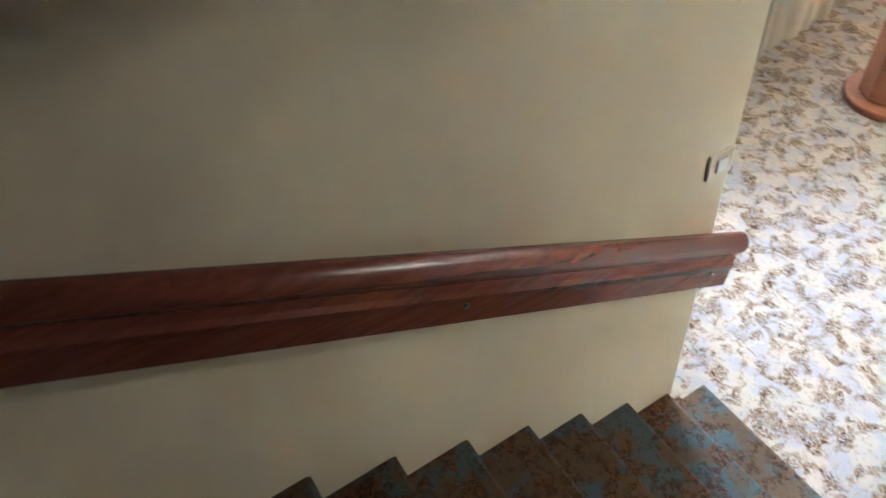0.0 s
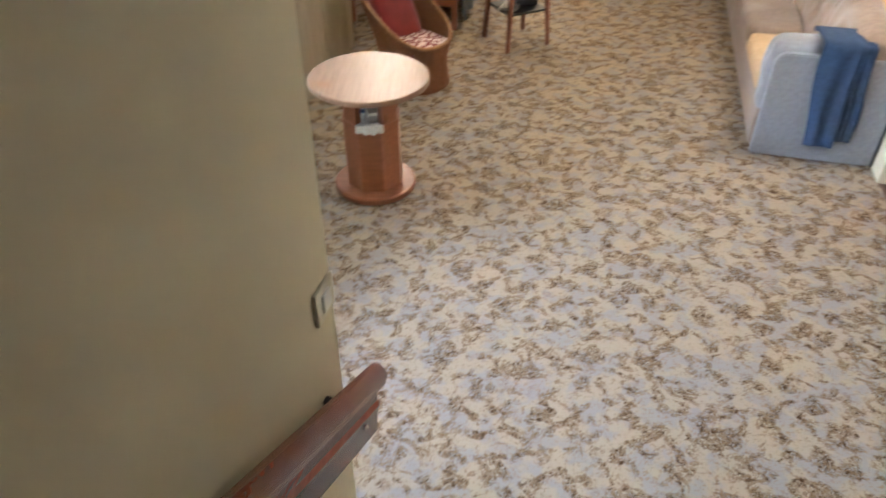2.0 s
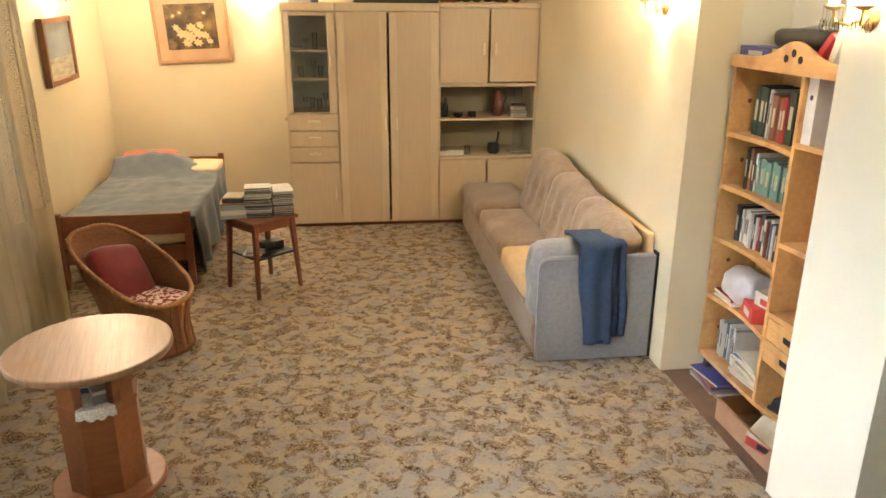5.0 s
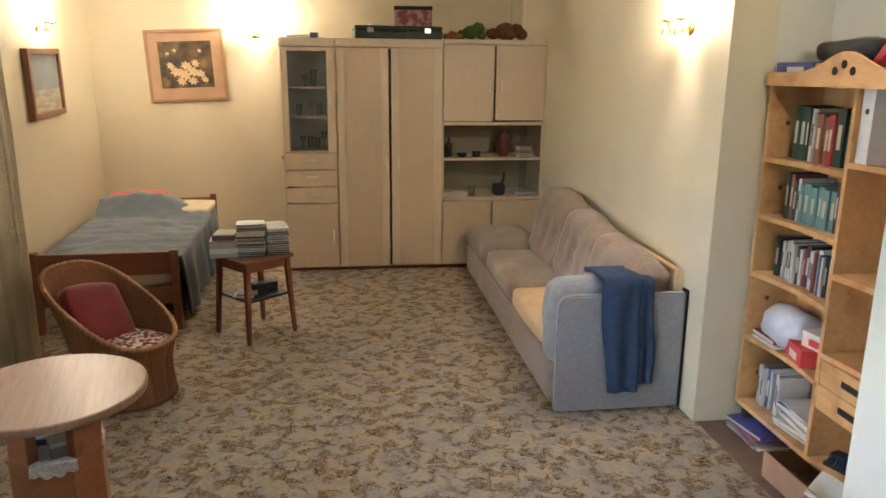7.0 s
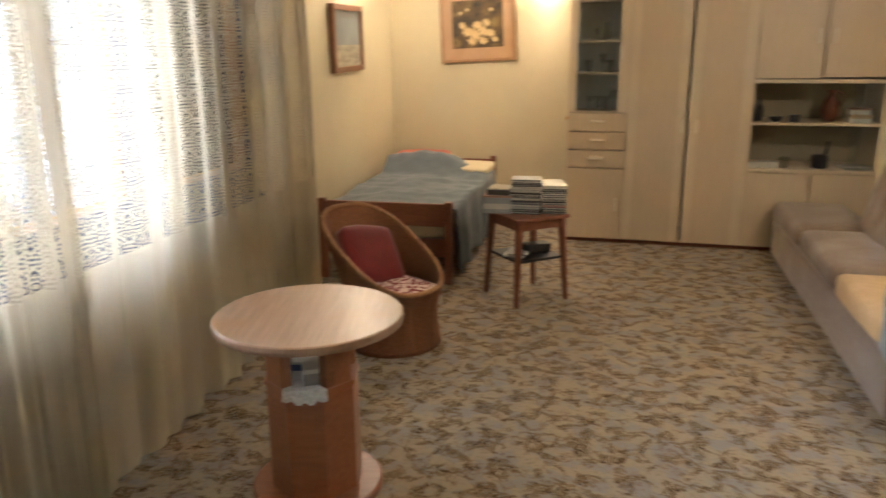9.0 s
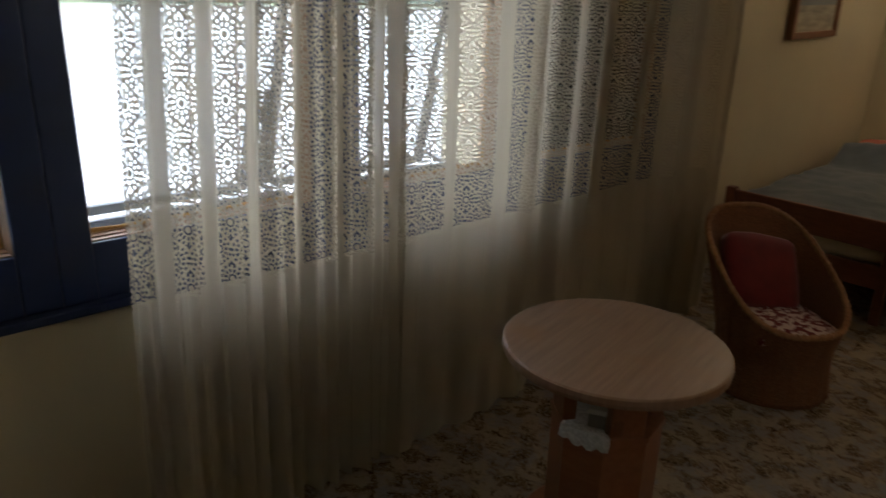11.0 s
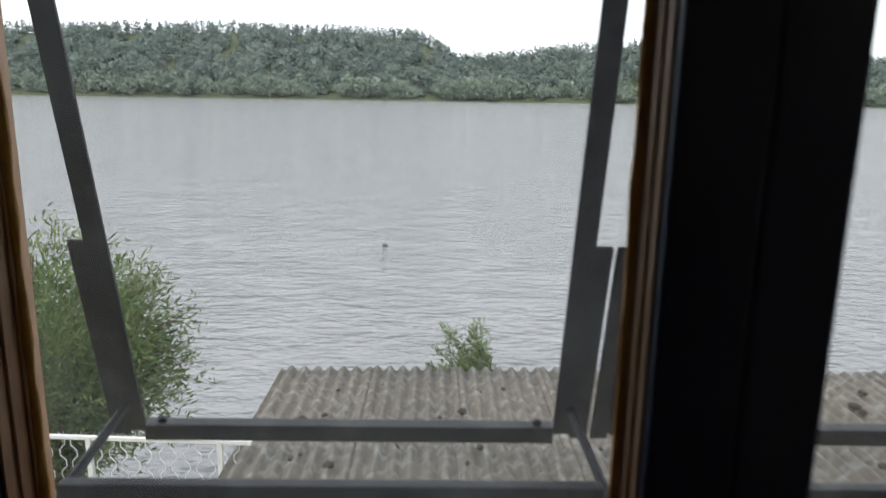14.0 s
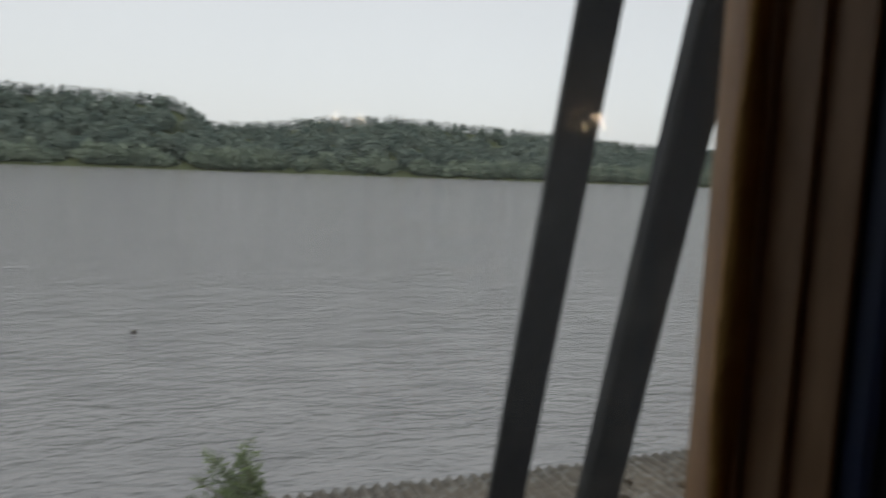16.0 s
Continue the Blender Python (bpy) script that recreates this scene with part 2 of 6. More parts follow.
M_SEAT_TAN = mat("tan_seat_cloth", (0.62, 0.44, 0.25), (0.54, 0.37, 0.20), 0.95, scale=20, bump=0.008, bump_scale=200, spec=0.2)
M_JEANS = mat("navy_denim", (0.055, 0.085, 0.15), (0.04, 0.06, 0.11), 0.95, scale=40, bump=0.008, bump_scale=300, spec=0.15)
M_DUVET = mat("slate_blue_bedspread", (0.135, 0.16, 0.185), (0.10, 0.12, 0.14), 0.95, scale=9, bump=0.03, bump_scale=14, spec=0.2, sheen=0.3)
M_SHEET = mat("cream_sheet", (0.70, 0.58, 0.38), None, 0.9, scale=9)
M_PINK = mat("coral_pillowcase", (0.62, 0.20, 0.14), None, 0.9, scale=9)
M_BLACK = mat("black_plastic", (0.015, 0.015, 0.017), None, 0.35)
M_WHITE = mat("white_plastic", (0.74, 0.73, 0.69), None, 0.45)
M_CHROME = mat("worn_chrome", (0.6, 0.58, 0.55), None, 0.25, metal=1.0)
# near-black frame; the blue is lens veil around the bright panes, put into colour
M_WINFRAME = mat("dark_frame_with_blue_veil", (0.024, 0.042, 0.125), (0.016, 0.028, 0.085), 0.4, scale=5, bump=0.003)
M_REBATE = mat("bare_brown_wood", (0.50, 0.30, 0.17), (0.34, 0.19, 0.10), 0.5, scale=18, stretch=(5, 5, 1), bump=0.003)
M_FOAM = mat("yellowed_foam_sealant", (0.62, 0.36, 0.10), (0.45, 0.22, 0.05), 0.8, scale=30, bump=0.02, bump_scale=50)
M_METAL = mat("dusty_grey_metal", (0.022, 0.023, 0.030), (0.014, 0.015, 0.020), 0.55, metal=0.3, scale=12, bump=0.003, spot=(0.05, 0.05, 0.05), spot_scale=16)
# the thin film also veils the view, standing in for hazy air outside
M_GLASS = glass("window_glass", haze=0.03)
# the strong film here adds the pale look of reflections on the cabinet door
M_SHOWGLASS = glass("cabinet_glass", (0.92, 0.95, 0.95), haze=0.10)
M_LACE = lace_material("lace_net", (0.50, 0.43, 0.32), 0.86)

# ---- building helpers ----
def box(bm, x0, y0, z0, x1, y1, z1):
    vs = [bm.verts.new((x, y, z)) for z in (z0, z1) for x, y in ((x0, y0), (x1, y0), (x1, y1), (x0, y1))]
    for f in ((3, 2, 1, 0), (4, 5, 6, 7), (0, 1, 5, 4), (1, 2, 6, 5), (2, 3, 7, 6), (3, 0, 4, 7)):
        bm.faces.new([vs[i] for i in f])
    return vs


def soft_box(x0, y0, z0, x1, y1, z1, r=0.004, seg=2):
    bm = bmesh.new()
    box(bm, min(x0, x1), min(y0, y1), min(z0, z1), max(x0, x1), max(y0, y1), max(z0, z1))
    if r:
        bmesh.ops.bevel(bm, geom=bm.edges[:], offset=r, segments=seg, profile=0.6, affect="EDGES")
    return bm


def lathe(profile, seg=28):
    """A turned solid from (radius, height) pairs, from the bottom up."""
    bm = bmesh.new()
    rings = []
    for r, z in profile:
        rings.append([bm.verts.new((r * math.cos(2 * math.pi * k / seg), r * math.sin(2 * math.pi * k / seg), z)) for k in range(seg)])
    for a, b in zip(rings, rings[1:]):
        for k in range(seg):
            bm.faces.new((a[k], a[(k + 1) % seg], b[(k + 1) % seg], b[k]))
    bm.faces.new(rings[0][::-1])
    bm.faces.new(rings[-1])
    return bm


def prism(points, axis, a, b):
    """A flat outline drawn in the two other axes, pushed along axis from a to b."""
    bm = bmesh.new()
    order = {"x": lambda p, d: (d, p[0], p[1]), "y": lambda p, d: (p[0], d, p[1]), "z": lambda p, d: (p[0], p[1], d)}[axis]
    va = [bm.verts.new(order(p, a)) for p in points]
    vb = [bm.verts.new(order(p, b)) for p in points]
    n = len(points)
    for k in range(n):
        bm.faces.new((va[k], va[(k + 1) % n], vb[(k + 1) % n], vb[k]))
    bm.faces.new(va[::-1])
    bm.faces.new(vb)
    bmesh.ops.recalc_face_normals(bm, faces=bm.faces[:])
    return bm


def tube(points, r, seg=8, closed=False):
    bm = bmesh.new()
    pts = [Vector(p) for p in points]
    rings = []
    for k, p in enumerate(pts):
        d = (pts[(k + 1) % len(pts)] if closed or k + 1 < len(pts) else p) - (pts[k - 1] if closed or k else p)
        d.normalize()
        a = d.orthogonal().normalized() if not rings else (side - d * side.dot(d)).normalized()
        side = a
        b = d.cross(a)
        rr = r[k] if isinstance(r, (list, tuple)) else r
        rings.append([bm.verts.new(p + (a * math.cos(2 * math.pi * j / seg) + b * math.sin(2 * math.pi * j / seg)) * rr) for j in range(seg)])
    pairs = list(zip(rings, rings[1:])) + ([(rings[-1], rings[0])] if closed else [])
    for u, v in pairs:
        for j in range(seg):
            bm.faces.new((u[j], u[(j + 1) % seg], v[(j + 1) % seg], v[j]))
    if not closed:
        bm.faces.new(rings[0][::-1])
        bm.faces.new(rings[-1])
    return bm


def puffed(x0, y0, z0, x1, y1, z1, puff=0.03, cuts=7, seed=0, wob=0.006, tufts=()):
    """A stuffed cushion: a rounded box, bulged and slightly uneven, pulled in at its tufts (x, y, z, depth)."""
    bm = bmesh.new()
    box(bm, x0, y0, z0, x1, y1, z1)
    bmesh.ops.subdivide_edges(bm, edges=bm.edges[:], cuts=cuts, use_grid_fill=True)
    c = Vector(((x0 + x1) / 2, (y0 + y1) / 2, (z0 + z1) / 2))
    h = Vector(((x1 - x0) / 2, (y1 - y0) / 2, (z1 - z0) / 2))
    rad = min(h) * 0.75
    for v in bm.verts:
        q = v.co - c
        core = Vector([max(-(h[i] - rad), min(h[i] - rad, q[i])) for i in range(3)])
        d = q - core
        if d.length > 1e-6:
            q = core + d.normalized() * rad
        e = [1 - (q[i] / h[i]) ** 2 for i in range(3)]
        bulge = puff * max(0, e[0]) * max(0, e[1]) + puff * max(0, e[1]) * max(0, e[2]) * 0.5 + puff * max(0, e[0]) * max(0, e[2]) * 0.5
        q += q.normalized() * (bulge + wob * noise.noise((q + c) * 9 + Vector((seed, 0, 0))))
        for tx, ty, tz, dep in tufts:
            dd = (q + c - Vector((tx, ty, tz))).length
            q += (Vector((0, 0, 0)) - q).normalized() * dep * math.exp(-(dd / 0.055) ** 2)
        v.co = q + c
    for f in bm.faces:
        f.smooth = True
    return bm


def part(name, bm, material, parent=None, label="", smooth=False, at=None):
    me = bpy.data.meshes.new(name)
    if smooth:
        for f in bm.faces:
            f.smooth = True
    bm.to_mesh(me)
    bm.free()
    me.materials.append(material)
    ob = new(name, me)
    if parent:
        ob.parent = parent
    if at is not None:
        ob.matrix_basis = at
    if label:
        ob["label"] = label
    return ob


def share(name, ob, m, parent):
    """Another piece on the same mesh."""
    o = new(name, ob.data)
    o.parent = parent
    o.matrix_basis = m
    return o


def thing(name, m, label, category, group=""):
    e = new(name)
    e.empty_display_size = 0.1
    e.matrix_basis = m
    return tagged(e, label, category, group)


def structure(name, bm, material, label="", smooth=False):
    ob = part(name, bm, material, smooth=smooth)
    return tagged(ob, label, name.split("_")[0], kind="structure")


# ---- the plan ----
# x to the wardrobe's right, y towards the bed wall, z up; the window wall leans by three degrees
P0, LEAN = Vector((-1.90, 1.02, 0)), radians(3)
WN, WU = Vector((math.cos(LEAN), math.sin(LEAN), 0)), Vector((math.sin(LEAN), -math.cos(LEAN), 0))
WIN = Matrix((( WU.x, WN.x, 0, P0.x), (WU.y, WN.y, 0, P0.y), (0, 0, 1, 0), (0, 0, 0, 1)))  # (along, out, up) -> world
FAR, RIGHT, TOP = 1.02, 2.42, 2.62
SILL, PANE0, PANE1 = 0.77, 0.949, 2.24
PANES = [(6.471, 7.217), (5.505, 6.251), (4.565, 5.285), (3.37, 4.345)]   # openings along the wall, the last one shuttered


def wall_boxes(spans, material, name, label):
    bm = bmesh.new()
    for s in spans:
        box(bm, *s)
    return structure(name, bm, material, label)


bm = bmesh.new()
box(bm, -3.0, -9.6, -0.2, 4.6, 1.3, 0.0)
floor = structure("floor", bm, M_CARPET, "beige and grey carpet with curled brown leaf pattern")
wall_boxes([(-2.4, FAR, 0, 4.0, FAR + 0.25, 4.6)], M_WALL, "wall_far", "cream painted plaster wall behind the bed")
wall_boxes([(RIGHT, -3.30, 0, RIGHT + 0.24, FAR, TOP)], M_WALL, "wall_right", "cream painted wall behind the sofa")
wall_boxes([(RIGHT + 0.24, -3.30, 0, 3.3, -3.2, TOP), (2.94, -4.50, 0, 3.05, -3.30, TOP)], M_WALL_PALE, "wall_niche", "pale painted bookcase niche")
wall_boxes([(2.43, -4.985, 0, 2.80, -4.465, TOP), (2.80, -4.6, 0, 3.3, -4.5, TOP)], M_WALL_PALE, "wall_pier", "white painted pier with chipped plaster foot")
# passage beyond the pier
wall_boxes([(2.80, -4.985, 0, 2.985, -4.90, TOP)], mat("raw_brown_timber", (0.14, 0.09, 0.07), (0.09, 0.055, 0.04), 0.8, scale=9, stretch=(4, 4, 1), bump=0.012, bump_scale=30), "wall_jamb", "rough brown timber door post")
wall_boxes([(2.985, -4.985, 0, 4.4, -4.85, TOP), (4.3, -9.4, 0, 4.4, -4.985, TOP)], M_WALL, "wall_passage", "cream painted passage wall")
wall_boxes([(0.0, -9.4, 0, 0.285, -6.545, 4.6)], M_WALL, "wall_stairs", "cream painted wall beside the stairs")
wall_boxes([(1.75, -9.4, 0, 1.9, -6.9, 4.6), (1.75, -6.9, TOP, 1.9, -6.546, 4.6), (0.285, -9.5, 0, 1.9, -9.4, 4.6)], M_STAIRWELL_DARK, "wall_stairwell", "unseen stairwell wall, coloured dark brown to dim the stairs")
wall_boxes([(1.9, -7.0, 0, 4.4, -6.9, TOP), (-1.75, -7.75, 0, 0.0, -7.65, TOP)], M_WALL, "wall_back", "cream painted wall")
bm = bmesh.new()
box(bm, -2.4, -6.545, TOP, 4.4, FAR, TOP + 0.15)
box(bm, 1.9, -7.0, TOP, 4.4, -6.545, TOP + 0.15)
box(bm, -2.4, -7.75, TOP, 0.0, -6.545, TOP + 0.15)
tagged(structure("ceiling", bm, M_CEIL, "pale painted plaster ceiling"))
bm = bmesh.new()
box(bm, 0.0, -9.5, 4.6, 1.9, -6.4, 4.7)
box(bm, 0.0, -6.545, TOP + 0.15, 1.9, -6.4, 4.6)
# added low lintel, out of view, holds lamp light off the stairs
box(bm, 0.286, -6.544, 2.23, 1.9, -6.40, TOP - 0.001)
structure("ceiling_stairwell", bm, M_STAIRWELL_DARK, "unseen stairwell ceiling and added lintel, dark brown to dim the stairs")

# window wall, in its own frame (along, out, up): solid but for the band of openings
bm = bmesh.new()
T = 0.28
s_end, s_start = PANES[0][1] + 0.22, PANES[-1][0] - 0.12
box(bm, -0.3, -T, 0, s_start, 0, TOP)
box(bm, s_end, -T, 0, 9.0, 0, TOP)
box(bm, s_start, -T, 0, s_end, 0, SILL)
box(bm, s_start, -T, PANE1 + 0.15, s_end, 0, TOP)
box(bm, PANES[3][1] + 0.022, -0.40, SILL + 0.001, PANES[2][0] - 0.045, -0.091, PANE1 + 0.149)
w = structure("wall_window", bm, M_WALL, "cream painted window wall")
w.matrix_basis = WIN

# ---- windows ----
def window_unit(k, s0, s1, shuttered=False):
    """One fixed sash: dark frame, stepped bare-wood rebate with foam at its edge, and the pane."""
    w = thing("window_%d" % (k + 1), WIN, "dark framed window, blue lens veil in its colour, with weathered bare wood rebate", "window")
    w["kind"] = "structure"
    m0, m1, z0_ = s0 - 0.11, s1 + 0.11, PANE0 - 0.18
    s0, s1, low = s0 - 0.005, s1 + 0.012, PANE0 - 0.002
    for a, b, c, d in ((m0, s0, z0_, PANE1 + 0.15), (s1, m1, z0_, PANE1 + 0.15)):
        part("stile", soft_box(a + 0.001, -0.09, c, b, 0.012, d, 0.006), M_WINFRAME, w)
    part("bottom_rail", soft_box(s0, -0.09, z0_, s1, 0.010, low, 0.006), M_WINFRAME, w)
    part("top_rail", soft_box(s0, -0.09, PANE1, s1, 0.010, PANE1 + 0.15, 0.006), M_WINFRAME, w)
    before = 0.0
    for inset, o0, o1 in ((0.004, -0.095, -0.006), (0.008, -0.095, -0.030), (0.012, -0.095, -0.055)):
        t = inset - before
        a, b, c, d = s0 + before, s1 - before, low + before, PANE1 - before
        for x0, x1, z0, z1 in ((a, a + t, c, d), (b - t, b, c, d), (a + t, b - t, c, c + t), (a + t, b - t, d - t, d)):
            part("rebate_strip", soft_box(x0, o0, z0, x1, o1, z1, 0.001, 1), M_REBATE, w)
        before = inset
    rnd = random.Random(k)
    a, b, c, d = s0 + 0.013, s1 - 0.013, low + 0.015, PANE1 - 0.014
    for run, horizontal in (((a, c, d), False), ((b, c, d), False), ((c, a, b), True)):
        fixed, lo, hi = run
        pts, rr = [], []
        n = 26
        for i in range(n + 1):
            v = lo + (hi - lo) * i / n
            pts.append((v, -0.066, fixed) if horizontal else (fixed, -0.066, v))
            rr.append(0.004 + 0.005 * rnd.random())
        part("sealant", tube(pts, rr, 7), M_FOAM, w, "yellowed foam sealant bead", smooth=True)
    pane = part("pane", soft_box(s0 + 0.011, -0.080, low + 0.011, s1 - 0.011, -0.076, PANE1 - 0.011, 0), M_GLASS, w)
    pane.visible_shadow = False
    return w


def awning_frame(s0, s1):
    """Steel outer frame, hinged at the top and pushed out at its foot, with plates at the lower corners and two stays."""
    f = thing("awning_frame", WIN, "dusty dark steel angle frame tilted open outside the window", "window frame", "steel frames outside the windows")
    a, b = s0 - 0.020, s1 + 0.086
    top, foot = Vector((0, -0.19, 2.30)), Vector((0, -0.56, 0.885))
    for x in (a, b):
        sgn = 1 if x == a else -1
        bm = bmesh.new()
        d = (top - foot).normalized()
        nrm = Vector((0, d.z, -d.y))
        for w0, w1, t0, t1 in ((-0.019, 0.019, -0.003, 0.003), (-0.019 * sgn - 0.002, -0.019 * sgn + 0.002, -0.016, 0.0)):
            vs = []
            for q in (foot, top):
                for u, v in ((w0, t0), (w1, t0), (w1, t1), (w0, t1)):
                    vs.append(bm.verts.new(Vector((x, 0, 0)) + q + Vector((u, 0, 0)) + nrm * v))
            for fc in ((3, 2, 1, 0), (4, 5, 6, 7), (0, 1, 5, 4), (1, 2, 6, 5), (2, 3, 7, 6), (3, 0, 4, 7)):
                bm.faces.new([vs[i] for i in fc])
        part("arm", bm, M_METAL, f)
        q = foot + (top - foot) * 0.20
        bm = bmesh.new()
        vs = []
        for c in (foot - d * 0.02, foot + d * 0.42):
            for u, v in ((-0.036 * sgn - 0.018, -0.012), (-0.036 * sgn + 0.018, -0.012), (-0.036 * sgn + 0.018, -0.004), (-0.036 * sgn - 0.018, -0.004)):
                vs.append(bm.verts.new(Vector((x, 0, 0)) + c + Vector((u, 0, 0)) + nrm * v))
        for fc in ((3, 2, 1, 0), (4, 5, 6, 7), (0, 1, 5, 4), (1, 2, 6, 5), (2, 3, 7, 6), (3, 0, 4, 7)):
            bm.faces.new([vs[i] for i in fc])
        bmesh.ops.bevel(bm, geom=bm.edges[:], offset=0.003, segments=1, affect="EDGES")
        part("corner_plate", bm, M_METAL, f)
        part("stay", tube([(x - 0.05 * sgn, -0.285, 0.86), (x - 0.01 * sgn, foot.y + 0.02, foot.z + 0.06)], 0.009), M_METAL, f)
    part("foot_bar", soft_box(a + 0.02, -0.580, 0.868, b - 0.02, -0.545, 0.902, 0.003), M_METAL, f)
    for x in (a + 0.05, b - 0.05):
        part("bolt", lathe([(0.009, 0.0), (0.009, 0.006), (0.005, 0.010)], 8), M_METAL, f, at=pose(x, -0.563, 0.902))
    part("fixed_bar", soft_box(a - 0.02, -0.31, 0.885, b + 0.02, -0.285, 0.925, 0.003), M_METAL, f)
    part("top_bar", soft_box(a - 0.02, -0.21, 2.29, b + 0.02, -0.17, 2.33, 0.003), M_METAL, f)


for k, (s0, s1) in enumerate(PANES):
    window_unit(k, s0, s1)
for s0, s1 in PANES[:3]:
    awning_frame(s0, s1)
# sill board and the piers of frame between the sashes
bm = soft_box(s_start, -0.02, SILL - 0.03, s_end, 0.045, SILL, 0.006)
w = structure("window_sill", bm, M_WINFRAME, "dark window sill, blue lens veil in its colour")
w.matrix_basis = WIN
bm = bmesh.new()
edges = [s_start] + sorted(v for p in PANES for v in (p[0] - 0.11, p[1] + 0.11)) + [s_end]
for a, b in zip(edges[::2], edges[1::2]):
    if b - a > 0.004:
        box(bm, a + 0.001, -0.09, SILL, b - 0.001, 0.006, PANE1 + 0.15)
w = structure("window_post", bm, M_WINFRAME, "dark window post, blue lens veil in its colour")
w.matrix_basis = WIN
# roller shutter, lowered, its upper slats not quite closed
sh = thing("roller_shutter", WIN, "lowered grey roller shutter with light through its upper slots", "shutter")
M_SLAT = mat("shutter_slat", (0.30, 0.29, 0.26), None, 0.6, scale=10)
s0, s1 = PANES[3]
z = PANE0 - 0.05
while z < PANE1 + 0.1:
    if z > 1.78:
        bm = bmesh.new()
        for i in range(30):
            a = s0 - 0.02 + (s1 - s0 + 0.04) * i / 30
            box(bm, a, -0.20, z + 0.002, a + 0.024, -0.19, z + 0.012)
        box(bm, s0 - 0.02, -0.20, z + 0.012, s1 + 0.02, -0.19, z + 0.055)
        part("slat", bm, M_SLAT, sh)
    else:
        part("slat", soft_box(s0 - 0.02, -0.20, z, s1 + 0.02, -0.19, z + 0.055, 0), M_SLAT, sh)
    z += 0.055


def curtain(name, s0, s1, amp, seed, label, top=2.50, bottom=0.03, out=0.34, tilt=0.0, fold=0.16):
    """A hanging net with folds; the lace follows the length of the cloth."""
    rnd = random.Random(seed)
    bm = bmesh.new()
    uvl = bm.loops.layers.uv.new("UVMap")
    nx, nz = int((s1 - s0) / (fold / 14)), 26
    ph = [rnd.uniform(0, 6.28) for _ in range(4)]
    grid = []

    def wave(s, v):
        q = s * 6.28 / fold
        return amp * (0.75 + 0.25 * (1 - v)) * (math.sin(q + ph[0] + 0.8 * math.sin(s * 3.1 + ph[1])) * 0.6 + 0.5 * math.sin(q * 0.43 + ph[2] + 0.5 * v) + 0.2 * math.sin(q * 1.9 + ph[3]))

    cloth_at = [0.0]
    for i in range(nx):
        a, b = s0 + (s1 - s0) * i / nx, s0 + (s1 - s0) * (i + 1) / nx
        cloth_at.append(cloth_at[-1] + math.hypot(b - a, wave(b, 0.5) - wave(a, 0.5)))
    for j in range(nz + 1):
        v = j / nz
        z = bottom + (top - bottom) * v
        row = []
        for i in range(nx + 1):
            s = s0 + (s1 - s0) * i / nx
            o = wave(s, v)
            o += 0.012 * noise.noise(Vector((s * 3, z * 2, seed)))
            ds = 0.012 * math.sin(z * 2.2 + s * 2 + ph[1]) + tilt * (z - 1.2)
            row.append((bm.verts.new((s + ds, out + o, z)), cloth_at[i], z))
        grid.append(row)
    for j in range(nz):
        for i in range(nx):
            q = (grid[j][i], grid[j][i + 1], grid[j + 1][i + 1], grid[j + 1][i])
            f = bm.faces.new([c[0] for c in q])
            f.smooth = True
            for lp, c in zip(f.loops, q):
                lp[uvl].uv = (c[1], c[2])
    ob = part(name, bm, M_LACE)
    ob.matrix_basis = WIN
    return tagged(ob, label, "curtain", "lace curtains")


curtain("lace_curtain", 3.12, 4.75, 0.036, 3, "cream lace curtain with round rosettes, hanging to the carpet")
curtain("lace_curtain", 4.70, 5.44, 0.022, 5, "thin cream lace curtain with round rosettes before bright window", out=0.36)
curtain("lace_curtain", 5.36, 6.27, 0.042, 8, "gathered cream lace curtain drawn aside in dense folds", out=0.345, tilt=-0.03, fold=0.064)
curtain("lace_curtain", 7.15, 7.75, 0.042, 11, "gathered cream lace curtain drawn aside at the window's edge", out=0.345, fold=0.064)
rail = thing("curtain_rail", WIN, "white curtain rail above the windows", "curtain rail")
part("rail", soft_box(2.9, 0.30, 2.50, 7.9, 0.40, 2.525, 0.004), M_WHITE, rail)
for s in (3.0, 4.6, 6.2, 7.8):
    part("bracket", soft_box(s - 0.015, 0.0, 2.525, s + 0.015, 0.38, 2.54, 0.003), M_WHITE, rail)

# ---- stairs ----
stairs = thing("staircase", pose(0.285, -6.36, 0), "narrow staircase covered in dark patterned carpet", "staircase")
stairs["kind"] = "structure"
RISE, GO, N_STEP = 0.138, 0.212, 14
for k in range(N_STEP):
    z1 = RISE * (k + 1)
    y1 = -GO * k
    outline = [(y1, z1 - RISE), (y1 + 0.012, z1 - 0.03), (y1 + 0.010, z1 - 0.006), (y1 - 0.002, z1), (y1 - GO - 0.002, z1), (y1 - GO - 0.002, z1 - RISE)]
    part("step", prism(outline, "x", 0.001, 1.44 if k else 0.75), M_STAIR, stairs)
bm = bmesh.new()
box(bm, 0.286, -9.39, 0.0, 1.74, -6.36 - GO * N_STEP, RISE * N_STEP)
structure("stair_landing", bm, M_STAIR, "carpeted landing at the head of the stairs")

# ---- handrail ----
rail = thing("handrail", pose(0.285, -6.50, 1.07), "varnished red-brown moulded wooden handrail on the stair wall", "handrail")
slope = 0.568
prof = [(0.045, -0.140), (0.062, -0.140), (0.066, -0.072), (0.072, -0.05), (0.066, -0.036), (0.066, -0.012), (0.076, 0.004), (0.088, 0.022),
        (0.092, 0.045), (0.088, 0.064), (0.072, 0.078), (0.056, 0.076), (0.046, 0.064)]
bm = bmesh.new()
ends = []
for y in (0.0, -2.9):
    ends.append([bm.verts.new((px, y + 0.10 * pz * (y == 0.0), pz - y * slope)) for px, pz in prof])
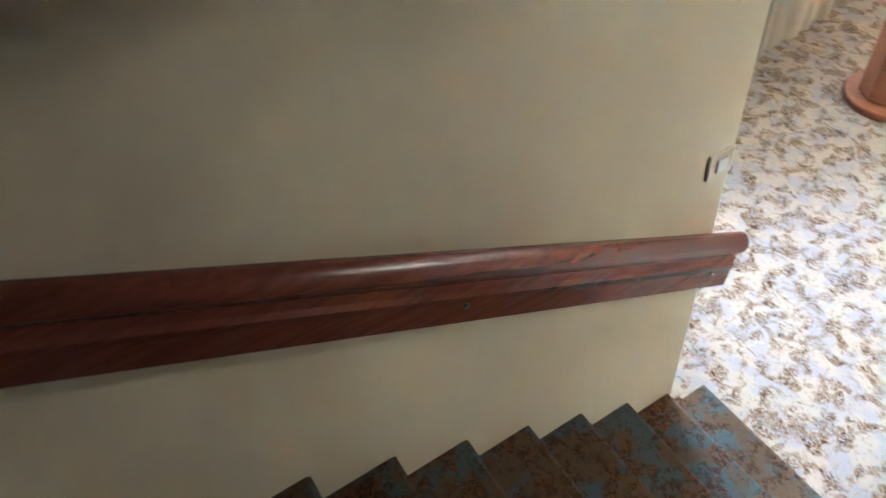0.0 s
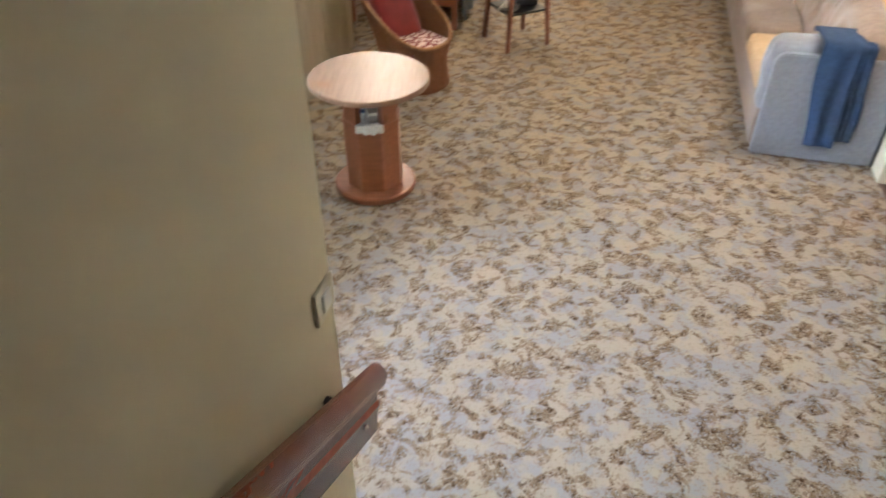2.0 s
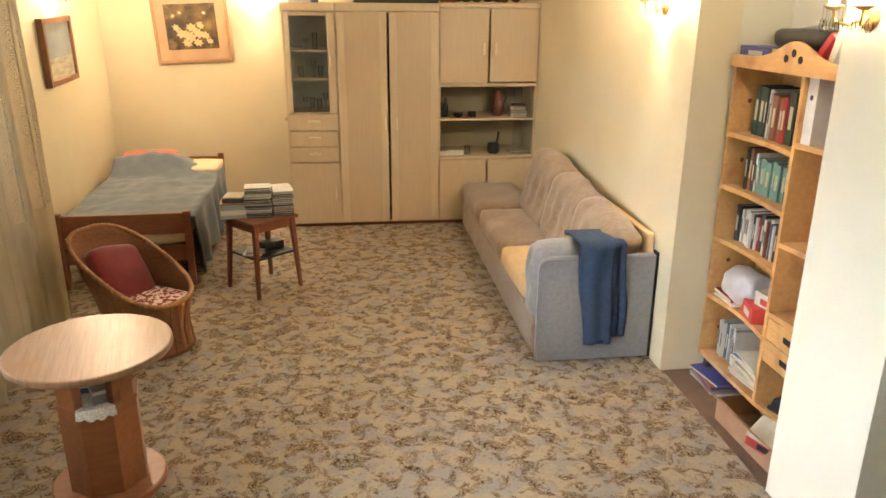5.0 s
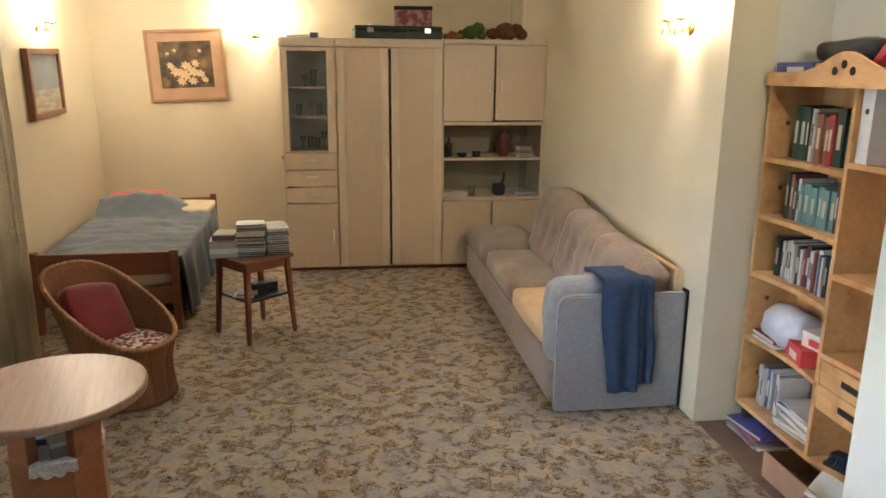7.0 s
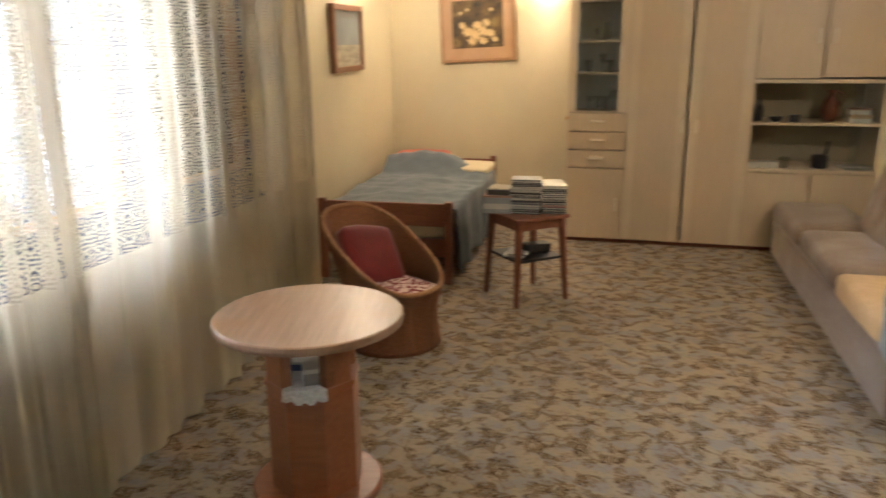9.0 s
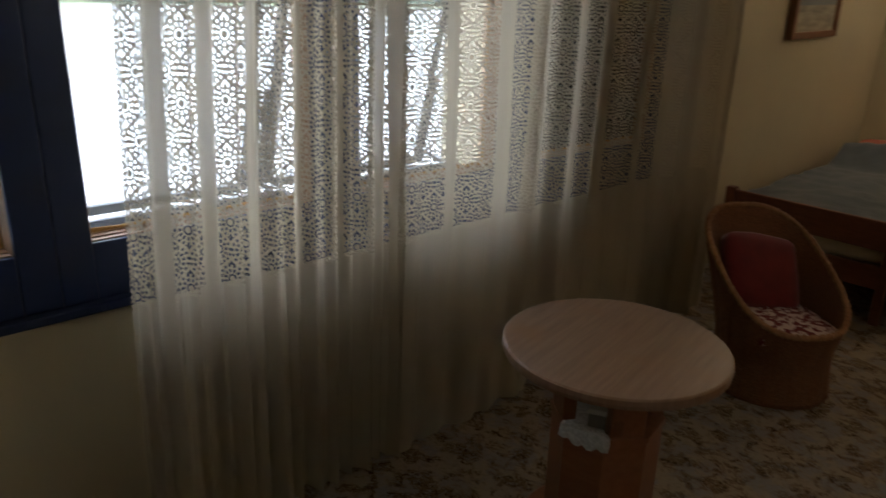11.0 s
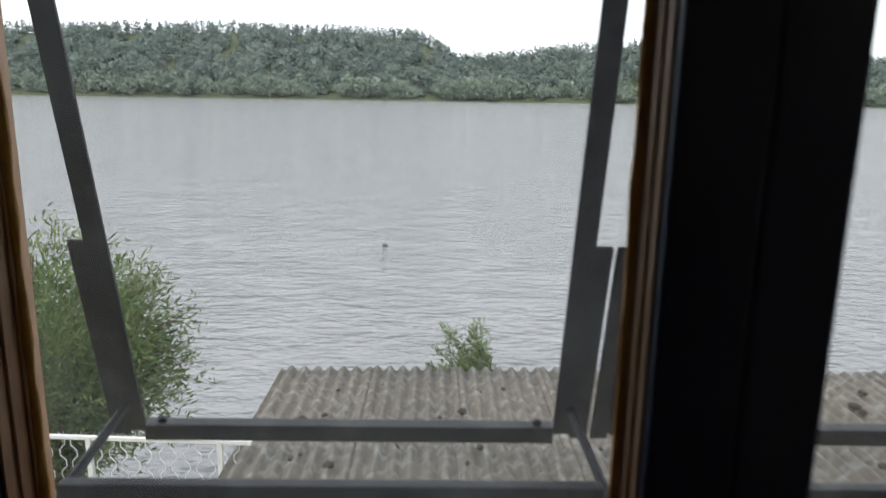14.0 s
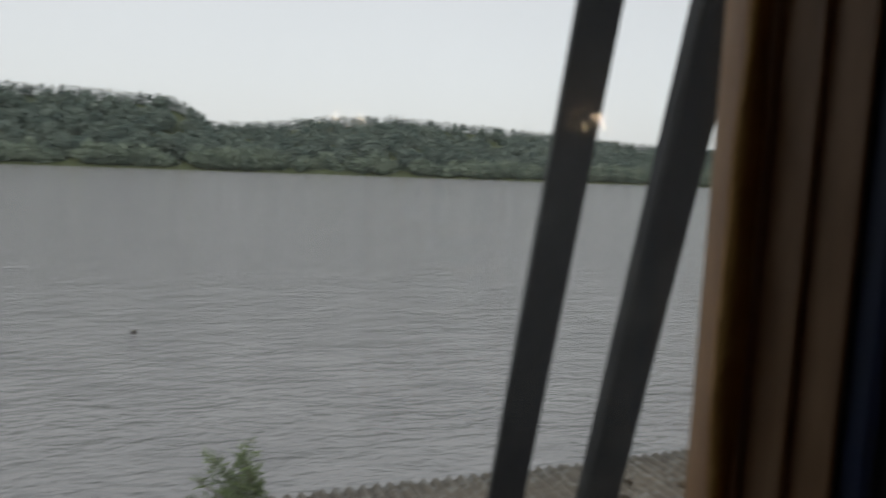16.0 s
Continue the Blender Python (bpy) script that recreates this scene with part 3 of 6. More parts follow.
n = len(prof)
for k in range(n):
    f = bm.faces.new((ends[0][k], ends[0][(k + 1) % n], ends[1][(k + 1) % n], ends[1][k]))
    f.smooth = 4 < k < 12
bm.faces.new(ends[0][::-1])
bm.faces.new(ends[1])
bmesh.ops.recalc_face_normals(bm, faces=bm.faces[:])
part("moulded_rail", bm, M_RAIL, rail)
for y in (-0.14, -0.95, -1.76, -2.57):
    part("bracket", soft_box(-0.005, y - 0.011, -y * slope - 0.03, 0.05, y + 0.011, -y * slope + 0.022, 0.004), M_BLACK, rail)
    part("screw", lathe([(0.007, 0), (0.007, 0.003), (0.003, 0.005)], 10), M_CHROME if y > -0.5 else M_BLACK, rail, at=pose(0.066, y + 0.05, -(y + 0.05) * slope - 0.085, 0, 90, 0))

sw = thing("light_switch", pose(0.2855, -6.59, 1.415), "cream wall light switch on the stair wall", "light switch")
part("plate", soft_box(0, -0.042, -0.042, 0.008, 0.042, 0.042, 0.003), mat("cream_switch", (0.62, 0.56, 0.42), None, 0.4), sw)
part("rocker", soft_box(0.008, -0.018, -0.022, 0.013, 0.018, 0.022, 0.002), M_WHITE, sw)
sw = thing("light_switch", pose(2.60, -4.9855, 1.30), "cream wall light switch on the pier", "light switch")
part("plate", soft_box(-0.042, -0.008, -0.042, 0.042, 0, 0.042, 0.003), mat("cream_switch_pier", (0.66, 0.62, 0.50), None, 0.4), sw)
part("rocker", soft_box(-0.018, -0.013, -0.022, 0.018, -0.008, 0.022, 0.002), M_WHITE, sw)

# ---- wall unit ----
unit = thing("wall_unit", pose(0, 0, 0), "pale veneer wall unit with wardrobe, glass cabinet, drawers and shelf niche", "wall unit")
C, UH, UD = 0.484, 2.13, 0.58


def carcass(x0, x1, z0, z1, inner=True, mat_=M_UNIT):
    bm = bmesh.new()
    t = 0.018
    box(bm, x0, 0.02, z0, x0 + t, UD, z1)
    box(bm, x1 - t, 0.02, z0, x1, UD, z1)
    box(bm, x0 + t, 0.02, z0, x1 - t, UD, z0 + t)
    box(bm, x0 + t, 0.02, z1 - t, x1 - t, UD, z1)
    box(bm, x0 + t, UD - 0.01, z0 + t, x1 - t, UD, z1 - t)
    return bm


def handle(parent, x, z, vertical=True):
    if vertical:
        part("handle", soft_box(x - 0.008, -0.028, z - 0.055, x + 0.008, 0.0, z + 0.055, 0.005), M_HANDLE, parent, "pale wooden handle")
    else:
        part("handle", soft_box(x - 0.06, -0.028, z - 0.010, x + 0.06, 0.0, z + 0.010, 0.006), M_HANDLE, parent, "pale wooden handle")


def leaf(x0, x1, z0, z1, hx=None, hz=None, framed=False, mat_=M_UNIT):
    d = part("door", soft_box(x0 + 0.003, 0.0, z0 + 0.003, x1 - 0.003, 0.019, z1 - 0.002, 0.003), mat_, unit)
    if framed:
        for a, b in ((x0 + 0.004, x0 + 0.075), (x1 - 0.075, x1 - 0.004)):
            part("edge_strip", soft_box(a, -0.006, z0 + 0.004, b, -0.0005, z1 - 0.004, 0.002), M_UNIT_FRAME, d)
    if hx:
        handle(d, hx, hz)
    return d


part("plinth", soft_box(0.01, 0.03, 0.0, 5 * C - 0.01, UD, 0.03, 0), M_DARKWOOD, unit)
part("cornice", soft_box(-0.012, -0.015, UH - 0.075, C, UD, UH, 0.012), M_UNIT_FRAME, unit)
part("cornice", soft_box(C + 0.001, -0.015, UH - 0.075, 3 * C, UD, UH, 0.012), M_UNIT_FRAME, unit)
part("cornice", soft_box(3 * C + 0.001, -0.015, UH - 0.04, 5 * C + 0.012, UD, UH + 0.005, 0.012), M_UNIT_FRAME, unit)
part("body", carcass(0, C, 0.03, UH - 0.076), M_UNIT, unit)
part("body", carcass(C, 3 * C, 0.03, UH - 0.076), M_UNIT, unit)
part("body", carcass(3 * C, 5 * C, 0.03, UH - 0.041), M_UNIT, unit)
# glass cabinet column
gd = part("glass_door", soft_box(0.02, 0.0, 1.125, 0.062, 0.019, 2.045, 0.003), M_UNIT_FRAME, unit)
part("stile", soft_box(0.405, 0.0, 1.125, C - 0.004, 0.019, 2.045, 0.003), M_UNIT_FRAME, gd)
part("rail", soft_box(0.062, 0.0, 2.015, 0.405, 0.019, 2.045, 0.003), M_UNIT_FRAME, gd)
part("rail", soft_box(0.062, 0.0, 1.125, 0.405, 0.019, 1.135, 0.003), M_UNIT_FRAME, gd)
pn = part("pane", soft_box(0.058, 0.008, 1.13, 0.41, 0.012, 2.02, 0), M_SHOWGLASS, gd)
pn.visible_shadow = False
handle(gd, 0.425, 1.61)
for z in (1.44, 1.70):
    part("shelf", soft_box(0.02, 0.03, z - 0.009, C - 0.02, UD - 0.012, z + 0.009, 0.002), M_UNIT_FRAME, unit)
# back panel coloured pale in place of reflections on the glass door
part("cabinet_back", soft_box(0.02, UD - 0.03, 1.12, C - 0.02, UD - 0.012, 2.05, 0), mat("back_panel_with_reflection", (0.72, 0.73, 0.72), None, 0.7), unit)
for z0, z1 in ((0.966, 1.116), (0.810, 0.956), (0.657, 0.800)):
    d = part("drawer", soft_box(0.008, 0.0, z0, C - 0.006, 0.02, z1, 0.003), M_UNIT, unit)
    handle(d, 0.25, (z0 + z1) / 2 + 0.01, False)
leaf(0.006, C - 0.004, 0.035, 0.648, 0.43, 0.34)
part("knob", lathe([(0.012, 0), (0.018, 0.012), (0.012, 0.022)], 14), M_PINE, unit, at=pose(-0.001, 0.06, 1.07, 0, -90, 0))
# wardrobe doors
leaf(C + 0.004, 2 * C - 0.006, 0.035, UH - 0.08, 2 * C - 0.035, 1.02, True)
leaf(2 * C + 0.008, 3 * C - 0.004, 0.035, UH - 0.08, 2 * C + 0.075, 1.02, True)
# right column pair
leaf(3 * C + 0.004, 4 * C - 0.004, 1.40, UH - 0.045, 4 * C - 0.05, 1.72)
leaf(4 * C + 0.006, 5 * C - 0.004, 1.41, UH - 0.045, 4 * C + 0.06, 1.72)
part("shelf", soft_box(3 * C + 0.018, 0.015, 1.365, 5 * C - 0.018, UD - 0.012, 1.395, 0.002), M_UNIT_FRAME, unit)
part("shelf", soft_box(3 * C + 0.018, 0.03, 1.035, 5 * C - 0.018, UD - 0.012, 1.055, 0.002), M_UNIT_FRAME, unit)
part("shelf", soft_box(3 * C + 0.018, 0.012, 0.66, 5 * C - 0.018, UD - 0.012, 0.683, 0.002), M_UNIT_FRAME, unit)
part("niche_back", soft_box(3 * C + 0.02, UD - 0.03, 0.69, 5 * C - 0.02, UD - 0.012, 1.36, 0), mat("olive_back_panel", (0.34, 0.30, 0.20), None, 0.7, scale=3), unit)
leaf(3 * C + 0.004, 4 * C - 0.004, 0.035, 0.655, 4 * C - 0.06, 0.36)
leaf(4 * C + 0.006, 5 * C - 0.004, 0.035, 0.655, 4 * C + 0.06, 0.36)
ng = part("sliding_pane", soft_box(4.55 * C, 0.05, 0.685, 5 * C - 0.02, 0.054, 1.36, 0), M_SHOWGLASS, unit)
ng.visible_shadow = False

# ---- bed ----
bed = thing("bed", pose(-1.145, -1.50, 0, 0, 0, 2.0), "wooden bed with rumpled slate blue bedspread and coral pillow", "bed")
BW, BL = 0.47, 2.02
for x in (-BW, BW):
    part("foot_post", soft_box(x - 0.028, -0.028, 0, x + 0.028, 0.028, 0.60, 0.006), M_DARKWOOD, bed)
    part("head_post", soft_box(x - 0.028, BL, 0, x + 0.028, BL + 0.05, 0.66, 0.006), M_DARKWOOD, bed)
    part("side_rail", soft_box(x - 0.014, 0.028, 0.20, x + 0.014, BL, 0.36, 0.004), M_DARKWOOD, bed)
part("footboard", soft_box(-BW + 0.028, -0.014, 0.42, BW - 0.028, 0.014, 0.585, 0.006), M_DARKWOOD, bed)
part("foot_rail", soft_box(-BW + 0.028, -0.014, 0.20, BW - 0.028, 0.014, 0.33, 0.006), M_DARKWOOD, bed)
part("headboard", soft_box(-BW + 0.028, BL + 0.01, 0.42, BW - 0.028, BL + 0.04, 0.63, 0.006), M_DARKWOOD, bed)
part("mattress", puffed(-BW + 0.02, 0.03, 0.30, BW - 0.02, BL - 0.01, 0.50, 0.01, 6), M_SHEET, bed)
# bedspread: a draped sheet, hanging to one side
bm = bmesh.new()
nx, ny = 44, 48
grid = []
for j in range(ny + 1):
    y = 0.04 + (BL - 0.20) * j / ny
    row = []
    for i in range(nx + 1):
        d = -0.52 + 1.48 * i / nx          # along the cloth, 0 in the bed's middle
        edge = BW + 0.012
        if d < edge:
            x, z = max(d, -edge), 0.535 + 0.03 * noise.noise(Vector((d * 3, y * 2.2, 1))) + 0.018 * noise.noise(Vector((d * 9, y * 7, 4)))
            z += 0.03 * math.exp(-((d + 0.1) / 0.3) ** 2) + 0.15 * min(1, max(0, (y - 1.42) / 0.28)) ** 1.5 * (1 if d < 0.1 else max(0.35, 1 - (d - 0.1) / 0.4))
            if d < -edge:
                z -= (-edge - d)
        else:
            h = d - edge
            x = edge + 0.03 + 0.05 * h + 0.03 * math.sin(y * 17 + 1.3 * math.sin(y * 5)) * min(1, h * 4)
            z = 0.55 - h + 0.02 * noise.noise(Vector((d * 3, y * 2.2, 1)))
            z = max(z, 0.05 + 0.08 * noise.noise(Vector((y * 2, 0, 3))))
        row.append(bm.verts.new((x, y, z)))
    grid.append(row)
for j in range(ny):
    for i in range(nx):
        bm.faces.new((grid[j][i], grid[j][i + 1], grid[j + 1][i + 1], grid[j + 1][i])).smooth = True
spread = part("bedspread", bm, M_DUVET, None)
spread.modifiers.new("thickness", "SOLIDIFY").thickness = 0.012
spread.matrix_basis = pose(-1.145, -1.50, 0, 0, 0, 2.0)
tagged(spread, "rumpled slate blue bedspread hanging over the bed's side", "bedspread")
pl = part("pillow", puffed(-0.30, -0.19, 0.0, 0.22, 0.19, 0.12, 0.03, 7, 2), M_PINK)
pl.matrix_basis = pose(-1.37, 0.42, 0.555, 12, 0, 8)
tagged(pl, "coral pillow at the head of the bed", "pillow")
pl = part("pillow", puffed(-0.26, -0.17, 0.0, 0.26, 0.17, 0.07, 0.02, 7, 3), M_SHEET)
pl.matrix_basis = pose(-0.97, 0.29, 0.545, 6, 0, -4)
tagged(pl, "flat cream pillow on the bed", "pillow")

# ---- basket chair ----
M_WICKER = mat("woven_rattan", (0.33, 0.135, 0.055), (0.17, 0.06, 0.022), 0.6, scale=60, stretch=(1, 1, 3), bump=0.05, bump_scale=90)
M_RIM = mat("rattan_rim", (0.50, 0.26, 0.11), (0.29, 0.12, 0.04), 0.55, scale=40, bump=0.02, bump_scale=60)
CHAIR = pose(-0.72, -2.60, 0, 0, 0, 57)
chair = thing("basket_chair", CHAIR, "oval woven rattan basket chair with a high leaning back", "chair")
SEG = 64


def chair_rim(a):
    """The slanting oval rim; a=0 at the front, which faces -y."""
    c, w = math.cos(a), math.sin(a)
    f = math.copysign(abs(c) ** 0.75, c)
    return Vector((0.262 * math.copysign(abs(w) ** 0.75, w), 0.095 - 0.365 * f, 0.54 - 0.19 * f))


def chair_wall(a, v, off=0.0):
    """A point of the shell, from the floor (v=0) to the rim (v=1)."""
    rim_at = chair_rim(a)
    z = rim_at.z * v
    r = 0.222 + 0.035 * (1 - min(1, z / 0.24)) + off
    low = Vector((r * math.sin(a), -r * math.cos(a), 0))
    t = max(0, min(1, (z - 0.12) / (rim_at.z - 0.12)))
    t = t ** 1.25
    p = low.lerp(Vector((rim_at.x, rim_at.y, 0)) * (1 + off * 3), t)
    return Vector((p.x, p.y, z))


bm = bmesh.new()
rings = [[bm.verts.new(chair_wall(2 * math.pi * k / SEG, j / 16)) for k in range(SEG)] for j in range(17)]
for p_, q_ in zip(rings, rings[1:]):
    for k in range(SEG):
        bm.faces.new((p_[k], p_[(k + 1) % SEG], q_[(k + 1) % SEG], q_[k])).smooth = True
shell = part("shell", bm, M_WICKER, chair)
sm = shell.modifiers.new("thickness", "SOLIDIFY")
sm.thickness, sm.offset = 0.016, 0
# the rim is bound with a spiral of cane
rim_pts = [chair_rim(2 * math.pi * k / 96) for k in range(96)]
part("rim", tube(rim_pts, 0.013, 8, True), M_RIM, chair, smooth=True)
wrap = []
for k in range(96 * 6):
    a = 2 * math.pi * k / (96 * 6)
    p, q = chair_rim(a), chair_rim(a + 0.01)
    d = (q - p).normalized()
    u = d.orthogonal().normalized()
    ph = k * 2 * math.pi / 8
    wrap.append(p + (u * math.cos(ph) + d.cross(u) * math.sin(ph)) * 0.013)
part("rim_binding", tube(wrap, 0.0045, 4, True), M_RIM, chair, "spiral cane binding", smooth=True)
# upright canes, and the woven courses between them
for k in range(0, SEG, 2):
    a = 2 * math.pi * (k + 0.5) / SEG
    part("cane", tube([chair_wall(a, j / 8 * 0.99, 0.010) for j in range(9)], 0.004, 5), M_WICKER, chair, smooth=True)
for j in range(2, 31):
    v = j / 32
    part("woven_course", tube([chair_wall(2 * math.pi * k / SEG, v, 0.012 if k % 4 < 2 else 0.006) for k in range(SEG)], 0.0045, 4, True), M_WICKER, chair, smooth=True)
part("seat", lathe([(0.19, 0.245), (0.222, 0.255), (0.222, 0.265), (0.19, 0.27)], 32), M_WICKER, chair)
M_PAD = mat("white_and_maroon_print", (0.72, 0.56, 0.50), (0.20, 0.03, 0.03), 0.9, scale=34, detail=1.0, mix=0.10, bump=0.01)
pad = part("seat_pad", puffed(-0.19, -0.21, 0.272, 0.19, 0.15, 0.345, 0.015, 7, 5), M_PAD)
pad.matrix_basis = CHAIR
tagged(pad, "white and maroon printed seat pad on the basket chair", "cushion")
cu = part("cushion", puffed(-0.18, -0.055, -0.17, 0.18, 0.055, 0.17, 0.02, 7, 6), mat("dark_red_velvet", (0.22, 0.014, 0.014), (0.15, 0.010, 0.010), 0.9, scale=12, sheen=0.4, bump=0.006))
cu.matrix_basis = CHAIR @ pose(-0.01, 0.19, 0.475, -38, 10, 0)
tagged(cu, "dark red cushion leaning in the basket chair", "cushion")

# ---- small square table ----
tbl = thing("side_table", pose(-0.108, -1.605, 0, 0, 0, 41.5), "dark-stained square side table with lower shelf", "table")
h = 0.165
for sx in (-1, 1):
    for sy in (-1, 1):
        bm = bmesh.new()
        vs = []
        for z, r, o in ((0, 0.013, 0.03), (0.56, 0.020, 0.0)):
            for u, v in ((-r, -r), (r, -r), (r, r), (-r, r)):
                vs.append(bm.verts.new((sx * (h + o) + u, sy * (h + o) + v, z)))
        for fc in ((3, 2, 1, 0), (4, 5, 6, 7), (0, 1, 5, 4), (1, 2, 6, 5), (2, 3, 7, 6), (3, 0, 4, 7)):
            bm.faces.new([vs[i] for i in fc])
        bmesh.ops.bevel(bm, geom=bm.edges[:], offset=0.003, segments=1, affect="EDGES")
        part("leg", bm, M_DARKWOOD, tbl)
for a in range(4):
    part("apron", soft_box(-h, h - 0.012, 0.50, h, h + 0.010, 0.56, 0.002), M_DARKWOOD, tbl, at=pose(0, 0, 0, 0, 0, 90 * a))
part("tabletop", soft_box(-0.205, -0.205, 0.56, 0.205, 0.205, 0.585, 0.006), M_DARKWOOD, tbl)
part("lower_shelf", soft_box(-0.175, -0.175, 0.285, 0.175, 0.175, 0.303, 0.004), M_BLACK, tbl)

# ---- pedestal table ----
M_TOP = mat("worn_striped_veneer", (0.34, 0.205, 0.125), (0.22, 0.125, 0.07), 0.36, scale=5, stretch=(16, 1, 1), bump=0.001, spot=(0.30, 0.15, 0.06), spot_scale=4)
ped = thing("pedestal_table", pose(-0.535, -4.07, 0, 0, 0, 14), "round veneer pedestal table with open octagonal column", "table")
part("base", lathe([(0.237, 0), (0.243, 0.012), (0.243, 0.038), (0.235, 0.045)], 48), M_ORANGEWOOD, ped)
oct_ = [(0.168 * math.cos(math.pi / 4 * k + math.pi / 8), 0.168 * math.sin(math.pi / 4 * k + math.pi / 8)) for k in range(8)]
part("column", prism(oct_, "z", 0.0455, 0.455), M_ORANGEWOOD, ped)
part("column_shelf", prism([(1.04 * a, 1.04 * b) for a, b in oct_], "z", 0.456, 0.474), M_ORANGEWOOD, ped)
for a in (45, 135, 225, 315):
    part("upright", soft_box(0.118, -0.052, 0.4745, 0.160, 0.052, 0.668, 0.004), M_ORANGEWOOD, ped, at=pose(0, 0, 0, 0, 0, a))
part("tabletop", lathe([(0.322, 0.669), (0.335, 0.674), (0.337, 0.686), (0.335, 0.700), (0.329, 0.704)], 72), M_TOP, ped)

# ---- sofa ----
sofa = thing("sofa", pose(0, 0, 0), "long taupe tufted sofa with grey panelled arm", "sofa")
SX0, SX1, SY0, SY1 = 1.665, 2.395, -3.13, -0.12
part("base", soft_box(SX0 + 0.015, SY0 + 0.10, 0.02, SX1, SY1, 0.29, 0.02), M_SOFA, sofa)
panel = [(SX1 + 0.01, 0.01), (SX1 + 0.01, 0.685)] + [(SX0 + 0.09 - 0.07 * math.sin(a * math.pi / 16), 0.615 + 0.07 * math.cos(a * math.pi / 16)) for a in range(9)] + [(SX0 + 0.02, 0.01)]
bm = prism(panel, "y", SY0, SY0 + 0.05)
bmesh.ops.bevel(bm, geom=bm.edges[:], offset=0.008, segments=2, affect="EDGES")
part("arm_panel", bm, M_SOFA_GREY, sofa, "grey woven arm panel")
part("arm_panel_edge", soft_box(SX1 + 0.011, SY0 - 0.004, 0.01, SX1 + 0.022, SY0 + 0.06, 0.70, 0.004), M_BLACK, sofa, "black edge strip")
part("arm_cushion", puffed(SX0 - 0.01, SY0 + 0.045, 0.26, SX1 - 0.06, SY0 + 0.27, 0.735, 0.02, 9, 11, 0.008, [(SX0, SY0 + 0.15, 0.45, 0.03), (SX0, SY0 + 0.15, 0.65, 0.03)]), M_SOFA_GREY, sofa, "stuffed grey arm cushion")
for k, (y0, y1, m_) in enumerate(((SY0 + 0.28, -2.05, M_SEAT_TAN), (-2.04, -1.10, M_SOFA), (-1.09, SY1, M_SOFA))):
    part("seat_cushion", puffed(SX0, y0, 0.285, SX1 - 0.20, y1, 0.43 if k == 0 else 0.46, 0.012, 9, 20 + k, 0.006,
                                [(1.9, (y0 + y1) / 2 - 0.2, 0.45, 0.02), (1.9, (y0 + y1) / 2 + 0.2, 0.45, 0.02)] if k else ()), m_, sofa)
for k, (y0, y1, z1) in enumerate(((SY0 + 0.03, -2.36, 0.83), (-2.44, -1.72, 0.87), (-1.80, -1.02, 0.92))):
    tf = [(SX1 - 0.33, y0 + (y1 - y0) * f, zz, 0.055) for f in (0.22, 0.5, 0.78) for zz in (0.58, 0.72)]
    bm = puffed(SX1 - 0.33, y0, 0.40, SX1 - 0.10, y1, z1, 0.025, 13, 30 + k, 0.016, tf)
    for v in bm.verts:
        v.co.x += 0.26 * (v.co.z - 0.60)
        v.co.z += 0.07 * (v.co.y - y0) / (y1 - y0) - 0.03
    part("back_cushion", bm, M_SOFA, sofa)
part("back_panel", soft_box(SX1 - 0.035, SY0 + 0.06, 0.02, SX1 + 0.008, -1.0, 0.80, 0.012), M_SEAT_TAN, sofa, "tan piped back panel")

# trousers over the arm: two legs and the waistband that lies on the cushion
trousers = thing("trousers", pose(0, 0, 0), "navy denim trousers hung over the sofa arm", "trousers")
for leg, (x0, x1, dep, set_back) in enumerate(((1.91, 2.13, 0.13, 0.0), (2.11, 2.21, 0.17, 0.016))):
    bm = bmesh.new()
    grid = []
    for j in range(22):
        v = j / 21
        row = []
        for i in range(13):
            u = i / 12
            crease = 0.010 * math.sin(u * 9 + leg + 2.5 * v) + 0.006 * noise.noise(Vector((u * 4, v * 7, leg)))
            if v < 0.25:
                y = SY0 + 0.24 - 0.27 * v / 0.25
                z = 0.764 + 0.012 * math.sin(v * 12) + abs(crease) * 0.6 - set_back * 0.6
            else:
                y = SY0 - 0.026 + crease + set_back
                z = 0.757 - (v - 0.25) / 0.75 * (0.757 - dep)
            shrink = 0.85 + 0.15 * math.cos((v - 0.2) * 3)
            x = (x0 + x1) / 2 + (u - 0.5) * (x1 - x0) * shrink + 0.05 * (v - 0.3) + 0.006 * math.sin(v * 9 + leg)
            row.append(bm.verts.new((x, y, z)))
        grid.append(row)
    for j in range(21):
        for i in range(12):
            bm.faces.new((grid[j][i], grid[j][i + 1], grid[j + 1][i + 1], grid[j + 1][i])).smooth = True
    ob = part("trouser_leg", bm, M_JEANS, trousers)
    sm = ob.modifiers.new("thickness", "SOLIDIFY")
    sm.thickness = 0.010
    part("hem", soft_box((x0 + x1) / 2 - (x1 - x0) * 0.36 + 0.035, SY0 - 0.036 + set_back, dep, (x0 + x1) / 2 + (x1 - x0) * 0.36 + 0.035, SY0 - 0.016 + set_back, dep + 0.022, 0.004), M_JEANS, trousers)
part("waistband", soft_box(1.90, SY0 + 0.225, 0.752, 2.20, SY0 + 0.265, 0.778, 0.008), M_JEANS, trousers)

# ---- bookcase ----
shelf = thing("bookcase", pose(2.63, -3.335, 0), "knotty pine bookcase with fretted crest, drawers and curved shelves", "bookcase")
SD = 0.28                                   # local x is depth, local -y runs along the wall
BAY = -0.62
for y, z1, name in ((-0.011, 1.83, "side_panel"), (BAY, 1.83, "divider"), (-1.10, 1.83, "side_panel")):
    part(name, soft_box(0.0, y - 0.011, 0.13, SD, y + 0.011, z1, 0.003), M_PINE, shelf)


